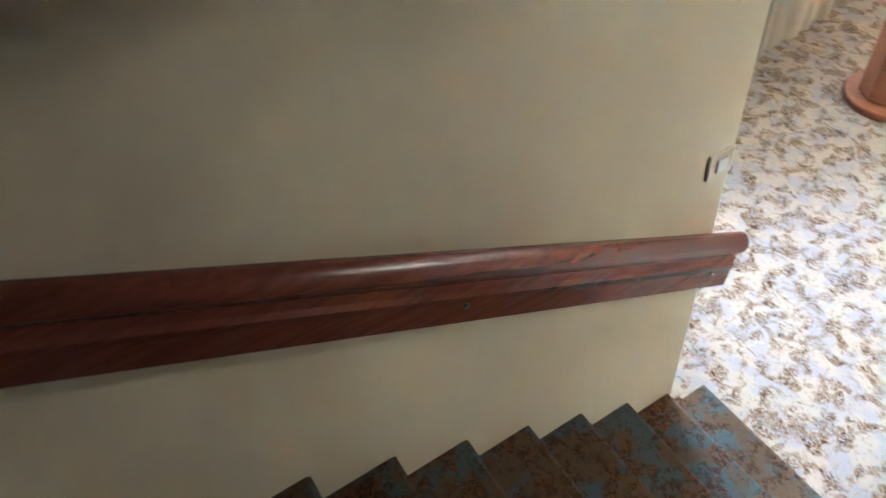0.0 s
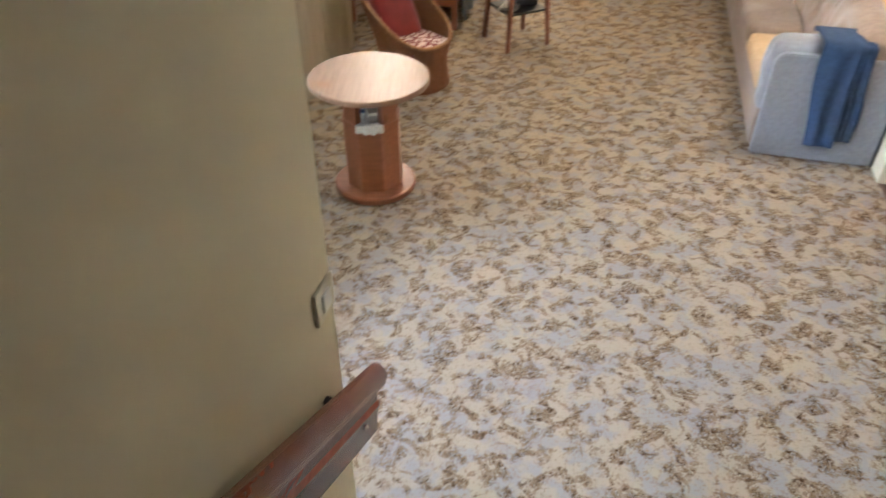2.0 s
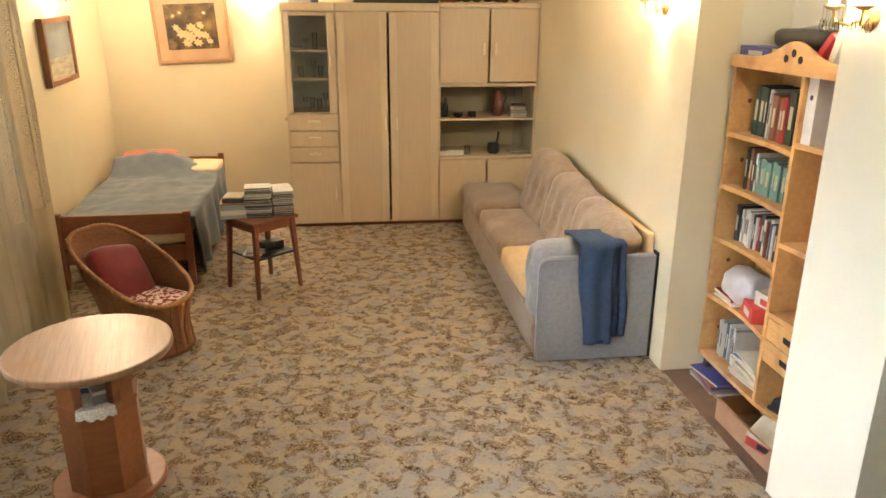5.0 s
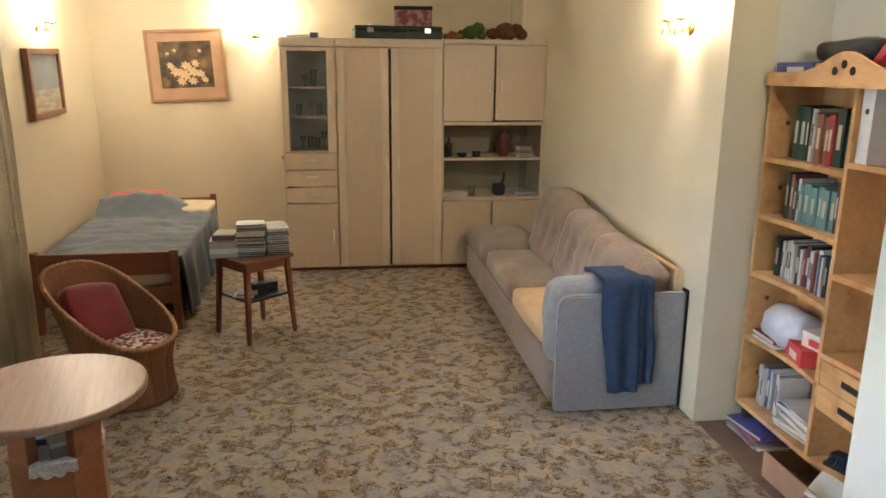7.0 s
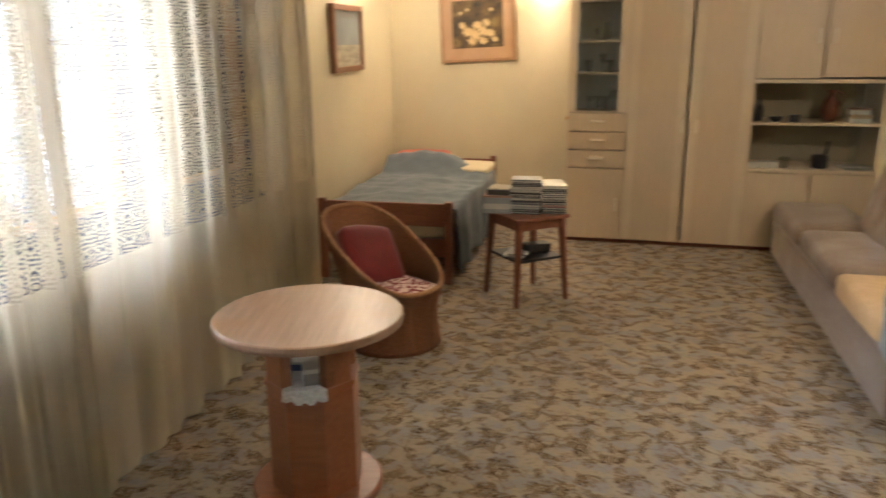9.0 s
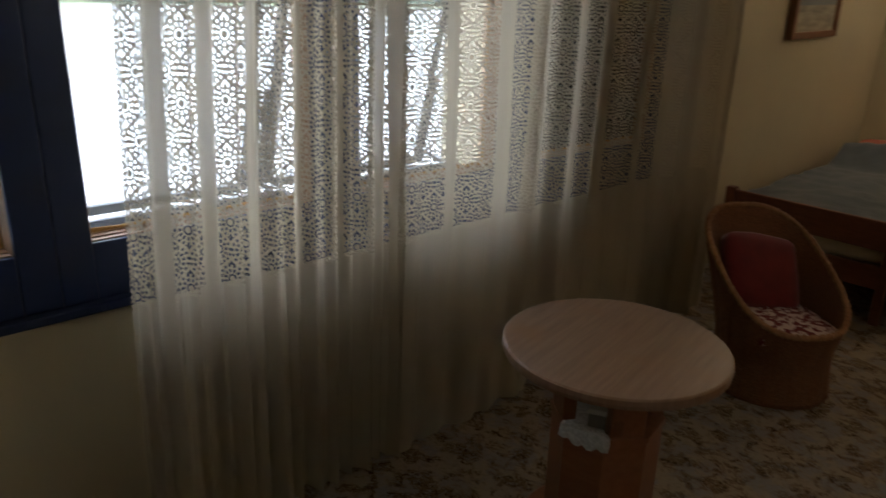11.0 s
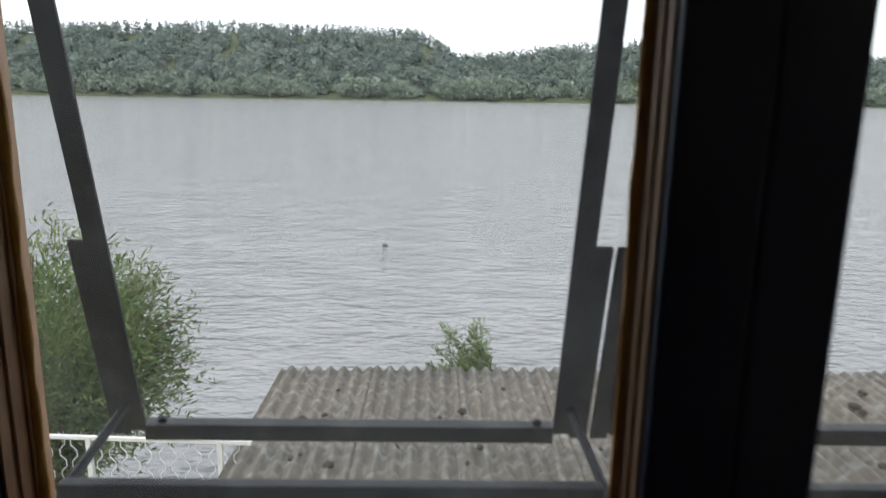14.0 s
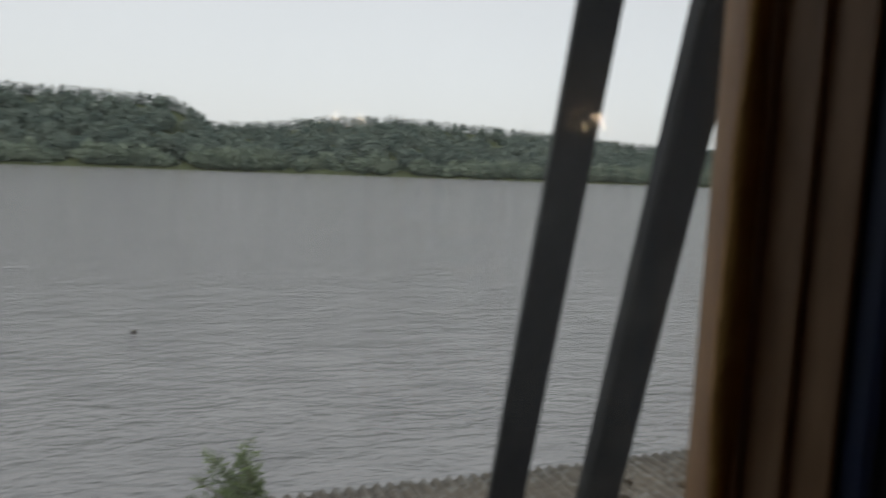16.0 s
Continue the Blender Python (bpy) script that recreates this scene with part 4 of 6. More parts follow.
def curved_shelf(y0, y1, z, bow, name="shelf"):
    pts = [(SD, y0), (SD, y1)]
    for k in range(11):
        v = k / 10
        pts.append((bow * math.sin(math.pi * v), y1 + (y0 - y1) * v))
    return part(name, prism(pts, "z", z - 0.024, z), M_PINE, shelf)


SHELF_Z = (1.455, 1.165, 0.865, 0.52, 0.155)
for z in SHELF_Z:
    curved_shelf(-0.023, BAY + 0.012, z, 0.03 if z > 0.2 else 0.0)
for z in (1.50, 1.02, 0.66, 0.155):
    curved_shelf(BAY - 0.012, -1.088, z, 0.02)
part("top_board", soft_box(-0.005, -1.112, 1.8305, SD, 0.002, 1.852, 0.004), M_PINE, shelf)
part("back_board", soft_box(SD - 0.008, -1.09, 0.15, SD - 0.002, -0.02, 1.82, 0), M_PINE, shelf)
# crest: outline as a strip of boxes between lower edge and curve; three holes shown by dark discs
bm = bmesh.new()
prev = None
N = 80
for k in range(N + 1):
    y = -1.112 * k / N
    d = abs(y + 0.556)
    top = 1.862 + 0.085 * math.exp(-(d / 0.17) ** 2)
    col = [bm.verts.new((x, y, z)) for x in (-0.022, -0.006) for z in (1.80, top)]
    if prev:
        for i0, i1 in ((0, 1), (1, 3), (3, 2), (2, 0)):
            bm.faces.new((prev[i0], prev[i1], col[i1], col[i0]))
    else:
        bm.faces.new((col[0], col[1], col[3], col[2]))
    prev = col
bm.faces.new((prev[0], prev[2], prev[3], prev[1]))
bmesh.ops.recalc_face_normals(bm, faces=bm.faces[:])
crest = part("crest", bm, M_PINE, shelf, "fretted pine crest")
# no real openings: the holes' shade is a near-black disc on the front
for y, z in ((-0.50, 1.868), (-0.556, 1.895), (-0.612, 1.868)):
    part("crest_hole_shade", lathe([(0.014, 0), (0.018, 0.001), (0.018, 0.002), (0.014, 0.003)], 16), M_HOLE_SHADE_AND_LID, crest, "dark disc as the shade of a round cut-out", at=pose(-0.0225, y, z, 0, -90, 0))
for z0, z1 in ((0.40, 0.515), (0.52, 0.632)):
    dr = part("drawer", soft_box(0.004, -1.085, z0, 0.2, BAY - 0.016, z1, 0.003), M_PINE, shelf)
    part("pull_slot", soft_box(0.0, -0.90, (z0 + z1) / 2 - 0.014, 0.0045, -0.78, (z0 + z1) / 2 + 0.016, 0.003), M_BLACK, dr, "black recessed pull")
for y in (-0.06, -1.05):
    part("foot", soft_box(0.02, y - 0.02, 0.0, SD - 0.02, y + 0.02, 0.131, 0.002), M_BLACK, shelf)
for y, z in ((-0.024, 1.62), (-0.024, 1.30), (-0.024, 0.72), (-0.024, 0.30)):
    part("knot", lathe([(0.010, 0), (0.013, 0.0008), (0.006, 0.0012)], 12), mat("dark_knot_%d" % int(z * 100), (0.16, 0.07, 0.03), None, 0.6), shelf, at=pose(0.10, y, z, 90, 0, 0))

BOOK_MATS = {}


def cloth(col, rough=0.55):
    key = tuple(round(c, 2) for c in col)
    if key not in BOOK_MATS:
        BOOK_MATS[key] = mat("cover_%d" % len(BOOK_MATS), col, tuple(c * 0.8 for c in col), rough, scale=25, mix=0.7)
    return BOOK_MATS[key]


M_PAGES = mat("book_pages", (0.66, 0.60, 0.48), (0.55, 0.49, 0.38), 0.9, scale=200, stretch=(30, 1, 1))


def book(m, th, hgt, dep, col, label, group="books in the bookcase", bars=None):
    """Spine faces local -x, thickness along y, standing up z."""
    b = part("book", soft_box(0, -th / 2, 0, 0.004, th / 2, hgt, 0.0012, 1), cloth(col))
    me_bm = bmesh.new()
    me_bm.from_mesh(b.data)
    t = min(0.003, th * 0.2)
    box(me_bm, 0.003, -th / 2, 0, dep, -th / 2 + t, hgt)
    box(me_bm, 0.003, th / 2 - t, 0, dep, th / 2, hgt)
    me_bm.to_mesh(b.data)
    me_bm.free()
    b.matrix_basis = m
    part("pages", soft_box(0.006, -th / 2 + t, 0.003, dep - 0.004, th / 2 - t, hgt - 0.004, 0), M_PAGES, b)
    if bars and th > 0.014:
        part("spine_print", soft_box(-0.0012, -th * 0.22, hgt * 0.30, 0.0004, th * 0.22, hgt * 0.72, 0), cloth(bars), b)
    return tagged(b, label, "book", group)


def row_of_books(y0, y1, z, specs, seed, base=pose(2.63, -3.335, 0)):
    rnd = random.Random(seed)
    y = y0
    k = 0
    while True:
        col, th, hgt, name = specs[k % len(specs)]
        th *= rnd.uniform(0.85, 1.15)
        if y - th < y1:
            break
        h = hgt * rnd.uniform(0.96, 1.03)
        light = sum(col) > 0.9
        book(base @ pose(0.075 + rnd.uniform(-0.012, 0.02), y - th / 2, z + 0.0005, rnd.uniform(-0.8, 0.8), 0, rnd.uniform(-1.5, 1.5)), th, h, 0.17, col,
             "%s book standing on a pine shelf" % name, bars=(0.08, 0.08, 0.1) if light else (0.55, 0.50, 0.36))
        y -= th + 0.0015
        k += 1


G, Wt, Br, Bl, Rd, Bk, Tl, Gy = (0.02, 0.055, 0.035), (0.66, 0.64, 0.58), (0.27, 0.10, 0.05), (0.05, 0.09, 0.19), (0.35, 0.03, 0.03), (0.03, 0.03, 0.035), (0.16, 0.30, 0.27), (0.30, 0.29, 0.27)
row_of_books(-0.10, -0.60, SHELF_Z[0], [(G, 0.05, 0.25, "dark green"), (G, 0.05, 0.25, "dark green"), (Bk, 0.018, 0.25, "black"), (Wt, 0.024, 0.25, "white"), (Wt, 0.03, 0.24, "white"), (Gy, 0.02, 0.24, "grey"),
                                        (Br, 0.045, 0.23, "brown"), (Br, 0.055, 0.21, "brown"), (Rd, 0.03, 0.22, "red")], 1)
row_of_books(-0.13, -0.60, SHELF_Z[1], [(Bk, 0.02, 0.22, "black"), (Br, 0.022, 0.22, "reddish brown"), (Bk, 0.02, 0.20, "black"), (Wt, 0.016, 0.20, "white"), (Tl, 0.03, 0.19, "pale teal"), (Tl, 0.045, 0.19, "pale green"),
                                        (Tl, 0.045, 0.185, "pale green"), (Tl, 0.045, 0.185, "pale green"), (Tl, 0.045, 0.18, "pale green"), (Tl, 0.045, 0.18, "pale green")], 2)
row_of_books(-0.09, -0.60, SHELF_Z[2], [(Bk, 0.035, 0.20, "black"), (Wt, 0.02, 0.19, "white"), (Gy, 0.014, 0.19, "grey"), (Wt, 0.022, 0.19, "cream"), (Br, 0.014, 0.19, "brown"), (Wt, 0.024, 0.20, "white"), (Bl, 0.016, 0.19, "blue"),
                                        (Wt, 0.012, 0.19, "white"), (Bk, 0.02, 0.19, "dark"), (Wt, 0.012, 0.18, "white"), (Rd, 0.016, 0.18, "red")], 3)
row_of_books(-0.07, -0.30, SHELF_Z[4], [(Wt, 0.02, 0.22, "cream"), (Gy, 0.02, 0.22, "grey"), (Wt, 0.015, 0.21, "white"), (Bl, 0.03, 0.21, "blue"), (Wt, 0.012, 0.22, "white"), (Gy, 0.02, 0.20, "grey"), (Bl, 0.02, 0.20, "dark blue")], 4)


def lying(z, y, x, items, seed, group, label):
    """A leaning pile of booklets; returns its height."""
    rnd = random.Random(seed)
    for th, dep, wid, col, what in items:
        o = part(what, soft_box(-dep / 2, -wid / 2, 0, dep / 2, wid / 2, th - 0.0006, 0.001, 1), cloth(col))
        o.matrix_basis = pose(x + rnd.uniform(-0.012, 0.012), y + rnd.uniform(-0.015, 0.015), z, 0, 0, rnd.uniform(-9, 9))
        tagged(o, label % what, what, group)
        if th > 0.012:
            part("page_edge", soft_box(-dep / 2 - 0.0006, -wid / 2 + 0.003, 0.002, dep / 2 - 0.003, wid / 2 + 0.0006, th - 0.003, 0), M_PAGES, o)
        z += th
    return z


lying(SHELF_Z[4] + 0.001, -3.335 - 0.45, 2.77, [(0.012, 0.2, 0.28, Wt, "magazine"), (0.016, 0.2, 0.27, Rd, "booklet"), (0.02, 0.2, 0.27, Wt, "magazine"), (0.02, 0.2, 0.26, Wt, "magazine"), (0.012, 0.19, 0.25, Gy, "magazine"),
                                               (0.025, 0.2, 0.26, Wt, "magazine"), (0.016, 0.19, 0.25, (0.10, 0.25, 0.55), "booklet"), (0.008, 0.19, 0.25, Wt, "magazine")], 5, "magazines in the bookcase", "%s in a pile on the bookcase shelf")
lying(SHELF_Z[3] + 0.001, -3.335 - 0.16, 2.74, [(0.012, 0.18, 0.2, Wt, "booklet"), (0.012, 0.18, 0.2, Wt, "booklet"), (0.02, 0.17, 0.2, Rd, "booklet")], 6, "booklets in the bookcase", "%s lying on the bookcase shelf")
lying(0.001, -3.335 - 0.16, 2.70, [(0.008, 0.22, 0.29, Wt, "magazine"), (0.01, 0.22, 0.29, Gy, "magazine"), (0.012, 0.21, 0.28, (0.25, 0.12, 0.15), "magazine"), (0.012, 0.21, 0.28, (0.12, 0.10, 0.14), "magazine"),
                                   (0.01, 0.21, 0.28, (0.35, 0.10, 0.08), "magazine"), (0.015, 0.21, 0.27, (0.10, 0.10, 0.35), "booklet")], 7, "magazines on the floor", "%s in a pile under the bookcase")


def carton(m, sx, sy, sz, col, lid, label, panel=None):
    c = thing("box", m, label, "box")
    part("body", soft_box(-sx / 2, -sy / 2, 0, sx / 2, sy / 2, sz * 0.72, 0.002), cloth(col), c)
    part("lid", soft_box(-sx / 2 - 0.001, -sy / 2 - 0.001, sz * 0.72 + 0.0005, sx / 2 + 0.001, sy / 2 + 0.001, sz, 0.002), cloth(lid), c)
    if panel:
        part("label", soft_box(-sx / 2 - 0.0022, -sy * 0.25, sz * 0.2, -sx / 2 - 0.0005, sy * 0.2, sz * 0.62, 0), cloth(panel), c)
    return c


RB = (0.58, 0.05, 0.04)
carton(pose(2.74, -3.335 - 0.40, SHELF_Z[3] + 0.001, 0, 0, -14), 0.15, 0.20, 0.085, RB, RB, "red cardboard box with white label on the bookcase shelf", Wt)
carton(pose(2.76, -3.335 - 0.47, SHELF_Z[3] + 0.088, 0, 0, 8), 0.12, 0.15, 0.075, Wt, Wt, "white cardboard box with red end on top of the red box", RB)
# crumpled bag
bg = puffed(-0.07, -0.13, 0, 0.07, 0.13, 0.13, 0.03, 9, 44, 0.05)
o = part("plastic_bag", bg, mat("grey_white_plastic_film", (0.60, 0.60, 0.64), (0.45, 0.45, 0.50), 0.3, scale=14, bump=0.02, bump_scale=25))
o.matrix_basis = pose(2.74, -3.335 - 0.22, SHELF_Z[3] + 0.05, 0, 0, 12)
tagged(o, "crumpled white plastic bag on the bookcase shelf", "bag")
# ring binder in the second bay, things on top
o = part("ring_binder", soft_box(0, -0.035, 0, 0.23, 0.035, 0.30, 0.002), cloth((0.66, 0.66, 0.66)))
o.matrix_basis = pose(2.645, -3.335 - 0.68, 1.5005)
tagged(o, "white ring binder standing in the bookcase", "binder")
# black disc on the closed spine, for the dark inside a finger hole
part("finger_hole_shade", lathe([(0.010, 0), (0.012, 0.0015)], 14), M_BLACK, o, at=pose(-0.0018, 0, 0.21, 0, 90, 0))
carton(pose(2.70, -3.335 - 0.16, 1.8525, 0, 0, 3), 0.12, 0.26, 0.055, (0.09, 0.10, 0.28), (0.09, 0.10, 0.28), "flat blue cardboard box on the bookcase", Wt)
carton(pose(2.72, -3.335 - 0.36, 1.8525, 0, 0, -4), 0.14, 0.12, 0.05, (0.45, 0.28, 0.08), (0.45, 0.28, 0.08), "small yellow-brown box on the bookcase")
o = part("black_bag", puffed(-0.10, -0.2, 0, 0.10, 0.2, 0.09, 0.02, 8, 3, 0.02), M_BLACK)
o.matrix_basis = pose(2.80, -3.335 - 0.42, 1.905, 0, 0, 5)
tagged(o, "flat black bag on top of the bookcase", "bag")
o = book(pose(2.66, -3.335 - 0.62, 1.8525, 42, 0, 0), 0.035, 0.17, 0.13, (0.55, 0.04, 0.05), "red book leaning on top of the bookcase")
o = book(pose(2.66, -3.335 - 0.74, 1.8525, 18, 0, 0), 0.04, 0.17, 0.13, Wt, "white book leaning on top of the bookcase")
o = book(pose(2.66, -3.335 - 0.82, 1.8525, 10, 0, 0), 0.05, 0.16, 0.13, Bk, "black book leaning on top of the bookcase")
# brush in the lowest bay
br = thing("hand_brush", pose(2.72, -3.335 - 0.80, 0.156, 0, 0, 20), "dark hand brush with upright bristles in the bookcase", "brush")
part("back", soft_box(-0.03, -0.11, 0.0, 0.03, 0.11, 0.02, 0.006), M_BLACK, br)
for i in range(3):
    for j in range(11):
        part("bristle_tuft", lathe([(0.006, 0.02), (0.010, 0.075)], 5), mat("blue_black_bristle", (0.02, 0.025, 0.04), None, 0.7) if i == j == 0 else bpy.data.materials["blue_black_bristle"], br, at=pose(-0.02 + 0.02 * i, -0.1 + 0.02 * j, 0, 4 * (j - 5), 0, 0))
# brown board on the niche floor and the open carton with a torn package
bm = soft_box(2.435, -4.46, 0.0, 2.93, -3.31, 0.006, 0.001)
tagged(part("floor_board", bm, mat("brown_hardboard", (0.20, 0.12, 0.075), (0.15, 0.09, 0.055), 0.7, scale=8, bump=0.003)), "brown hardboard sheet on the niche floor", "board")
M_CARD = mat("brown_cardboard", (0.36, 0.21, 0.12), (0.29, 0.16, 0.09), 0.85, scale=10, bump=0.003)
ct = thing("cardboard_box", pose(2.60, -4.13, 0.0065, 0, 0, 2), "open brown cardboard box on the niche floor", "box")
part("base", soft_box(-0.10, -0.27, 0, 0.16, 0.27, 0.004, 0), M_CARD, ct)
part("side", soft_box(-0.104, -0.27, 0, -0.10, 0.27, 0.13, 0), M_CARD, ct)
part("side", soft_box(0.16, -0.27, 0, 0.164, 0.27, 0.12, 0), M_CARD, ct)
part("end", soft_box(-0.10, -0.274, 0, 0.16, -0.27, 0.12, 0), M_CARD, ct)
part("end", soft_box(-0.10, 0.27, 0, 0.16, 0.274, 0.12, 0), M_CARD, ct)
part("flap", soft_box(-0.004, -0.26, 0, 0, 0.26, 0.11, 0), M_CARD, ct, at=pose(-0.104, 0, 0.13, 0, -50, 0))
pk = carton(pose(2.56, -4.27, 0.09, 12, -18, 30), 0.14, 0.20, 0.09, RB, Wt, "torn red and white package in the open cardboard box", Bk)

# ---- pier details ----
bm = bmesh.new()
rnd = random.Random(3)
ring = [(2.56 + 0.24 * t, 0.07 + 0.10 * t + (0.018 if k % 2 else -0.012) * (0.4 + t)) for k, t in enumerate((0, 0.15, 0.3, 0.45, 0.6, 0.75, 0.9, 1.0))]
low = [(x, z - 0.035 - 0.02 * rnd.random()) for x, z in ring][::-1]
tagged(part("plaster_chip", prism(ring + low, "y", -4.9875, -4.9852), mat("bare_grey_plaster", (0.26, 0.24, 0.22), (0.18, 0.17, 0.15), 0.95, scale=25, bump=0.03)), "chipped grey plaster patch at the pier foot", "plaster", kind="structure")
o = part("door_threshold", soft_box(-0.30, -0.045, 0, 0.75, 0.045, 0.018, 0.004), M_DARKWOOD)
o.matrix_basis = pose(3.10, -5.20, 0, 0, 0, -42)
tagged(o, "worn brown wooden threshold strip on the carpet", "threshold")

# ---- pictures ----
def framed(name, m, w, h, fr, depth, frame_mat, label, mount=0.0, mount_mat=None):
    p = thing(name, m, label, "picture")
    for x0, x1, z0, z1 in ((-w / 2, -w / 2 + fr, -h / 2, h / 2), (w / 2 - fr, w / 2, -h / 2, h / 2), (-w / 2 + fr, w / 2 - fr, -h / 2, -h / 2 + fr), (-w / 2 + fr, w / 2 - fr, h / 2 - fr, h / 2)):
        part("frame", soft_box(x0, -depth, z0, x1, 0, z1, 0.004), frame_mat, p)
    if mount:
        part("mount", soft_box(-w / 2 + fr, -depth + 0.014, -h / 2 + fr, w / 2 - fr, -0.002, h / 2 - fr, 0), mount_mat, p)
    return p


M_FRAME = mat("gilt_brown_frame", (0.42, 0.24, 0.12), (0.30, 0.16, 0.07), 0.45, scale=20, stretch=(4, 4, 4))
pic = framed("flower_painting", pose(-1.0, FAR - 0.002, 1.885, 0, -2.4, 0), 0.755, 0.70, 0.03, 0.035, M_FRAME, "brown framed painting of yellow flowers on a dark ground", 1, mat("tan_mount", (0.50, 0.33, 0.20), (0.42, 0.26, 0.15), 0.8, scale=6))
part("canvas", soft_box(-0.255, -0.0235, -0.215, 0.255, -0.02, 0.235, 0), mat("dark_olive_paint", (0.14, 0.085, 0.03), (0.02, 0.014, 0.01), 0.6, scale=7, mix=0.35, spot=(0.22, 0.15, 0.05), spot_scale=9), pic)
rnd = random.Random(21)
M_PETAL = mat("cream_petal_paint", (0.66, 0.50, 0.27), (0.48, 0.32, 0.14), 0.6, scale=30)
for fx, fz, r in ((-0.10, -0.06, 0.055), (-0.02, -0.09, 0.06), (0.06, -0.06, 0.055), (0.13, -0.08, 0.045), (0.0, 0.0, 0.05), (0.09, 0.02, 0.04), (-0.15, 0.0, 0.04), (0.17, -0.14, 0.035), (-0.06, -0.15, 0.045), (0.05, -0.15, 0.045), (-0.17, 0.12, 0.02), (-0.10, 0.15, 0.018), (0.14, 0.14, 0.02)):
    bm = bmesh.new()
    k = 7
    c = bm.verts.new((0, -0.0006, 0))
    edge = [bm.verts.new((r * (1 + 0.25 * math.cos(j * math.pi)) * math.cos(math.pi * j / k), 0, r * (0.75 + 0.2 * math.cos(j * math.pi)) * math.sin(math.pi * j / k))) for j in range(2 * k)]
    for j in range(2 * k):
        bm.faces.new((c, edge[j], edge[(j + 1) % (2 * k)]))
    part("painted_flower", bm, M_PETAL, pic, at=pose(fx, -0.0242, fz, 0, rnd.uniform(0, 60), 0))
small = framed("seascape_painting", Matrix.Translation(P0 + WU * 1.485 + Vector((0, 0, 1.735))) @ Matrix.Rotation(radians(93), 4, "Z") @ pose(0, -0.002, 0, 0, -1.5, 0), 0.74, 0.53, 0.045, 0.05, mat("dark_brown_frame", (0.24, 0.11, 0.05), (0.17, 0.07, 0.03), 0.4, scale=20), "dark framed seascape painting", 0)
part("sky_paint", soft_box(-0.325, -0.03, -0.05, 0.325, -0.012, 0.22, 0), mat("grey_sky_paint", (0.26, 0.28, 0.27), (0.17, 0.19, 0.19), 0.6, scale=5), small)
part("sea_paint", soft_box(-0.325, -0.031, -0.22, 0.325, -0.012, -0.0505, 0), mat("pale_shore_paint", (0.50, 0.44, 0.32), (0.22, 0.20, 0.15), 0.6, scale=9, stretch=(0.6, 1, 3)), small)

# ---- things in and on the wall unit ----
def turned(name, m, prof, material, label, category, seg=20):
    o = part(name, lathe(prof, seg), material, smooth=True)
    o.matrix_basis = m
    return tagged(o, label, category)


M_CLAY = mat("brown_glazed_clay", (0.16, 0.05, 0.025), (0.10, 0.03, 0.015), 0.3, scale=10)
jug = turned("clay_jug", pose(2.08, 0.24, 1.0555), [(0.045, 0), (0.06, 0.03), (0.072, 0.09), (0.06, 0.15), (0.032, 0.20), (0.03, 0.225), (0.042, 0.25), (0.036, 0.252)], M_CLAY, "brown clay jug on the niche shelf", "jug")
part("jug_handle", tube([(0.035, 0, 0.235), (0.075, 0, 0.225), (0.085, 0, 0.18), (0.065, 0, 0.13)], 0.008), M_CLAY, jug, smooth=True)
lying(1.0555, 0.20, 2.28, [(0.035, 0.16, 0.2, Wt, "book"), (0.03, 0.16, 0.2, (0.45, 0.30, 0.16), "book"), (0.035, 0.15, 0.19, Wt, "book"), (0.012, 0.14, 0.18, Br, "booklet")], 31, "books in the wall unit", "white %s lying stacked in the niche")
turned("tumbler", pose(1.50, 0.16, 1.0555), [(0.026, 0), (0.03, 0.005), (0.032, 0.09), (0.030, 0.092)], M_SHOWGLASS, "drinking glass on the niche shelf", "glass")
turned("dark_bottle", pose(1.545, 0.24, 1.0555), [(0.03, 0), (0.032, 0.10), (0.014, 0.14), (0.012, 0.18), (0.014, 0.185)], M_BLACK, "dark bottle on the niche shelf", "bottle")
turned("dark_tin", pose(1.49, 0.30, 1.0555), [(0.035, 0), (0.036, 0.13), (0.034, 0.135)], cloth((0.06, 0.09, 0.10)), "dark tin on the niche shelf", "tin")
turned("black_dish", pose(1.66, 0.14, 1.0555), [(0.03, 0), (0.05, 0.02), (0.052, 0.04), (0.045, 0.042)], M_BLACK, "low black dish on the niche shelf", "dish")
turned("black_pot", pose(1.80, 0.14, 1.0555), [(0.036, 0), (0.04, 0.01), (0.04, 0.055), (0.034, 0.058)], M_BLACK, "small black pot on the niche shelf", "pot")
ket = turned("black_mug", pose(2.03, 0.16, 0.6835), [(0.05, 0), (0.062, 0.02), (0.065, 0.08), (0.055, 0.11), (0.05, 0.112)], M_BLACK, "black round pot with tall handle in the niche", "pot")
part("tall_handle", tube([(0.03, 0, 0.10), (0.045, 0, 0.16), (0.05, 0, 0.22)], 0.012), M_BLACK, ket, smooth=True)
carton(pose(1.50, 0.10, 0.6835, 0, 0, 4), 0.10, 0.07, 0.045, Wt, Wt, "small white box in the niche")
carton(pose(1.635, 0.12, 0.6835, 0, 0, -3), 0.15, 0.07, 0.05, Wt, Wt, "flat white cardboard box in the niche", Gy)
turned("tumbler", pose(1.76, 0.14, 0.6835), [(0.024, 0), (0.028, 0.004), (0.03, 0.085), (0.028, 0.087)], M_SHOWGLASS, "clear drinking glass in the niche", "glass")
lying(0.6835, 0.18, 2.29, [(0.015, 0.2, 0.16, Gy, "booklet"), (0.012, 0.2, 0.15, Wt, "booklet")], 33, "booklets in the niche", "grey %s lying in the niche")
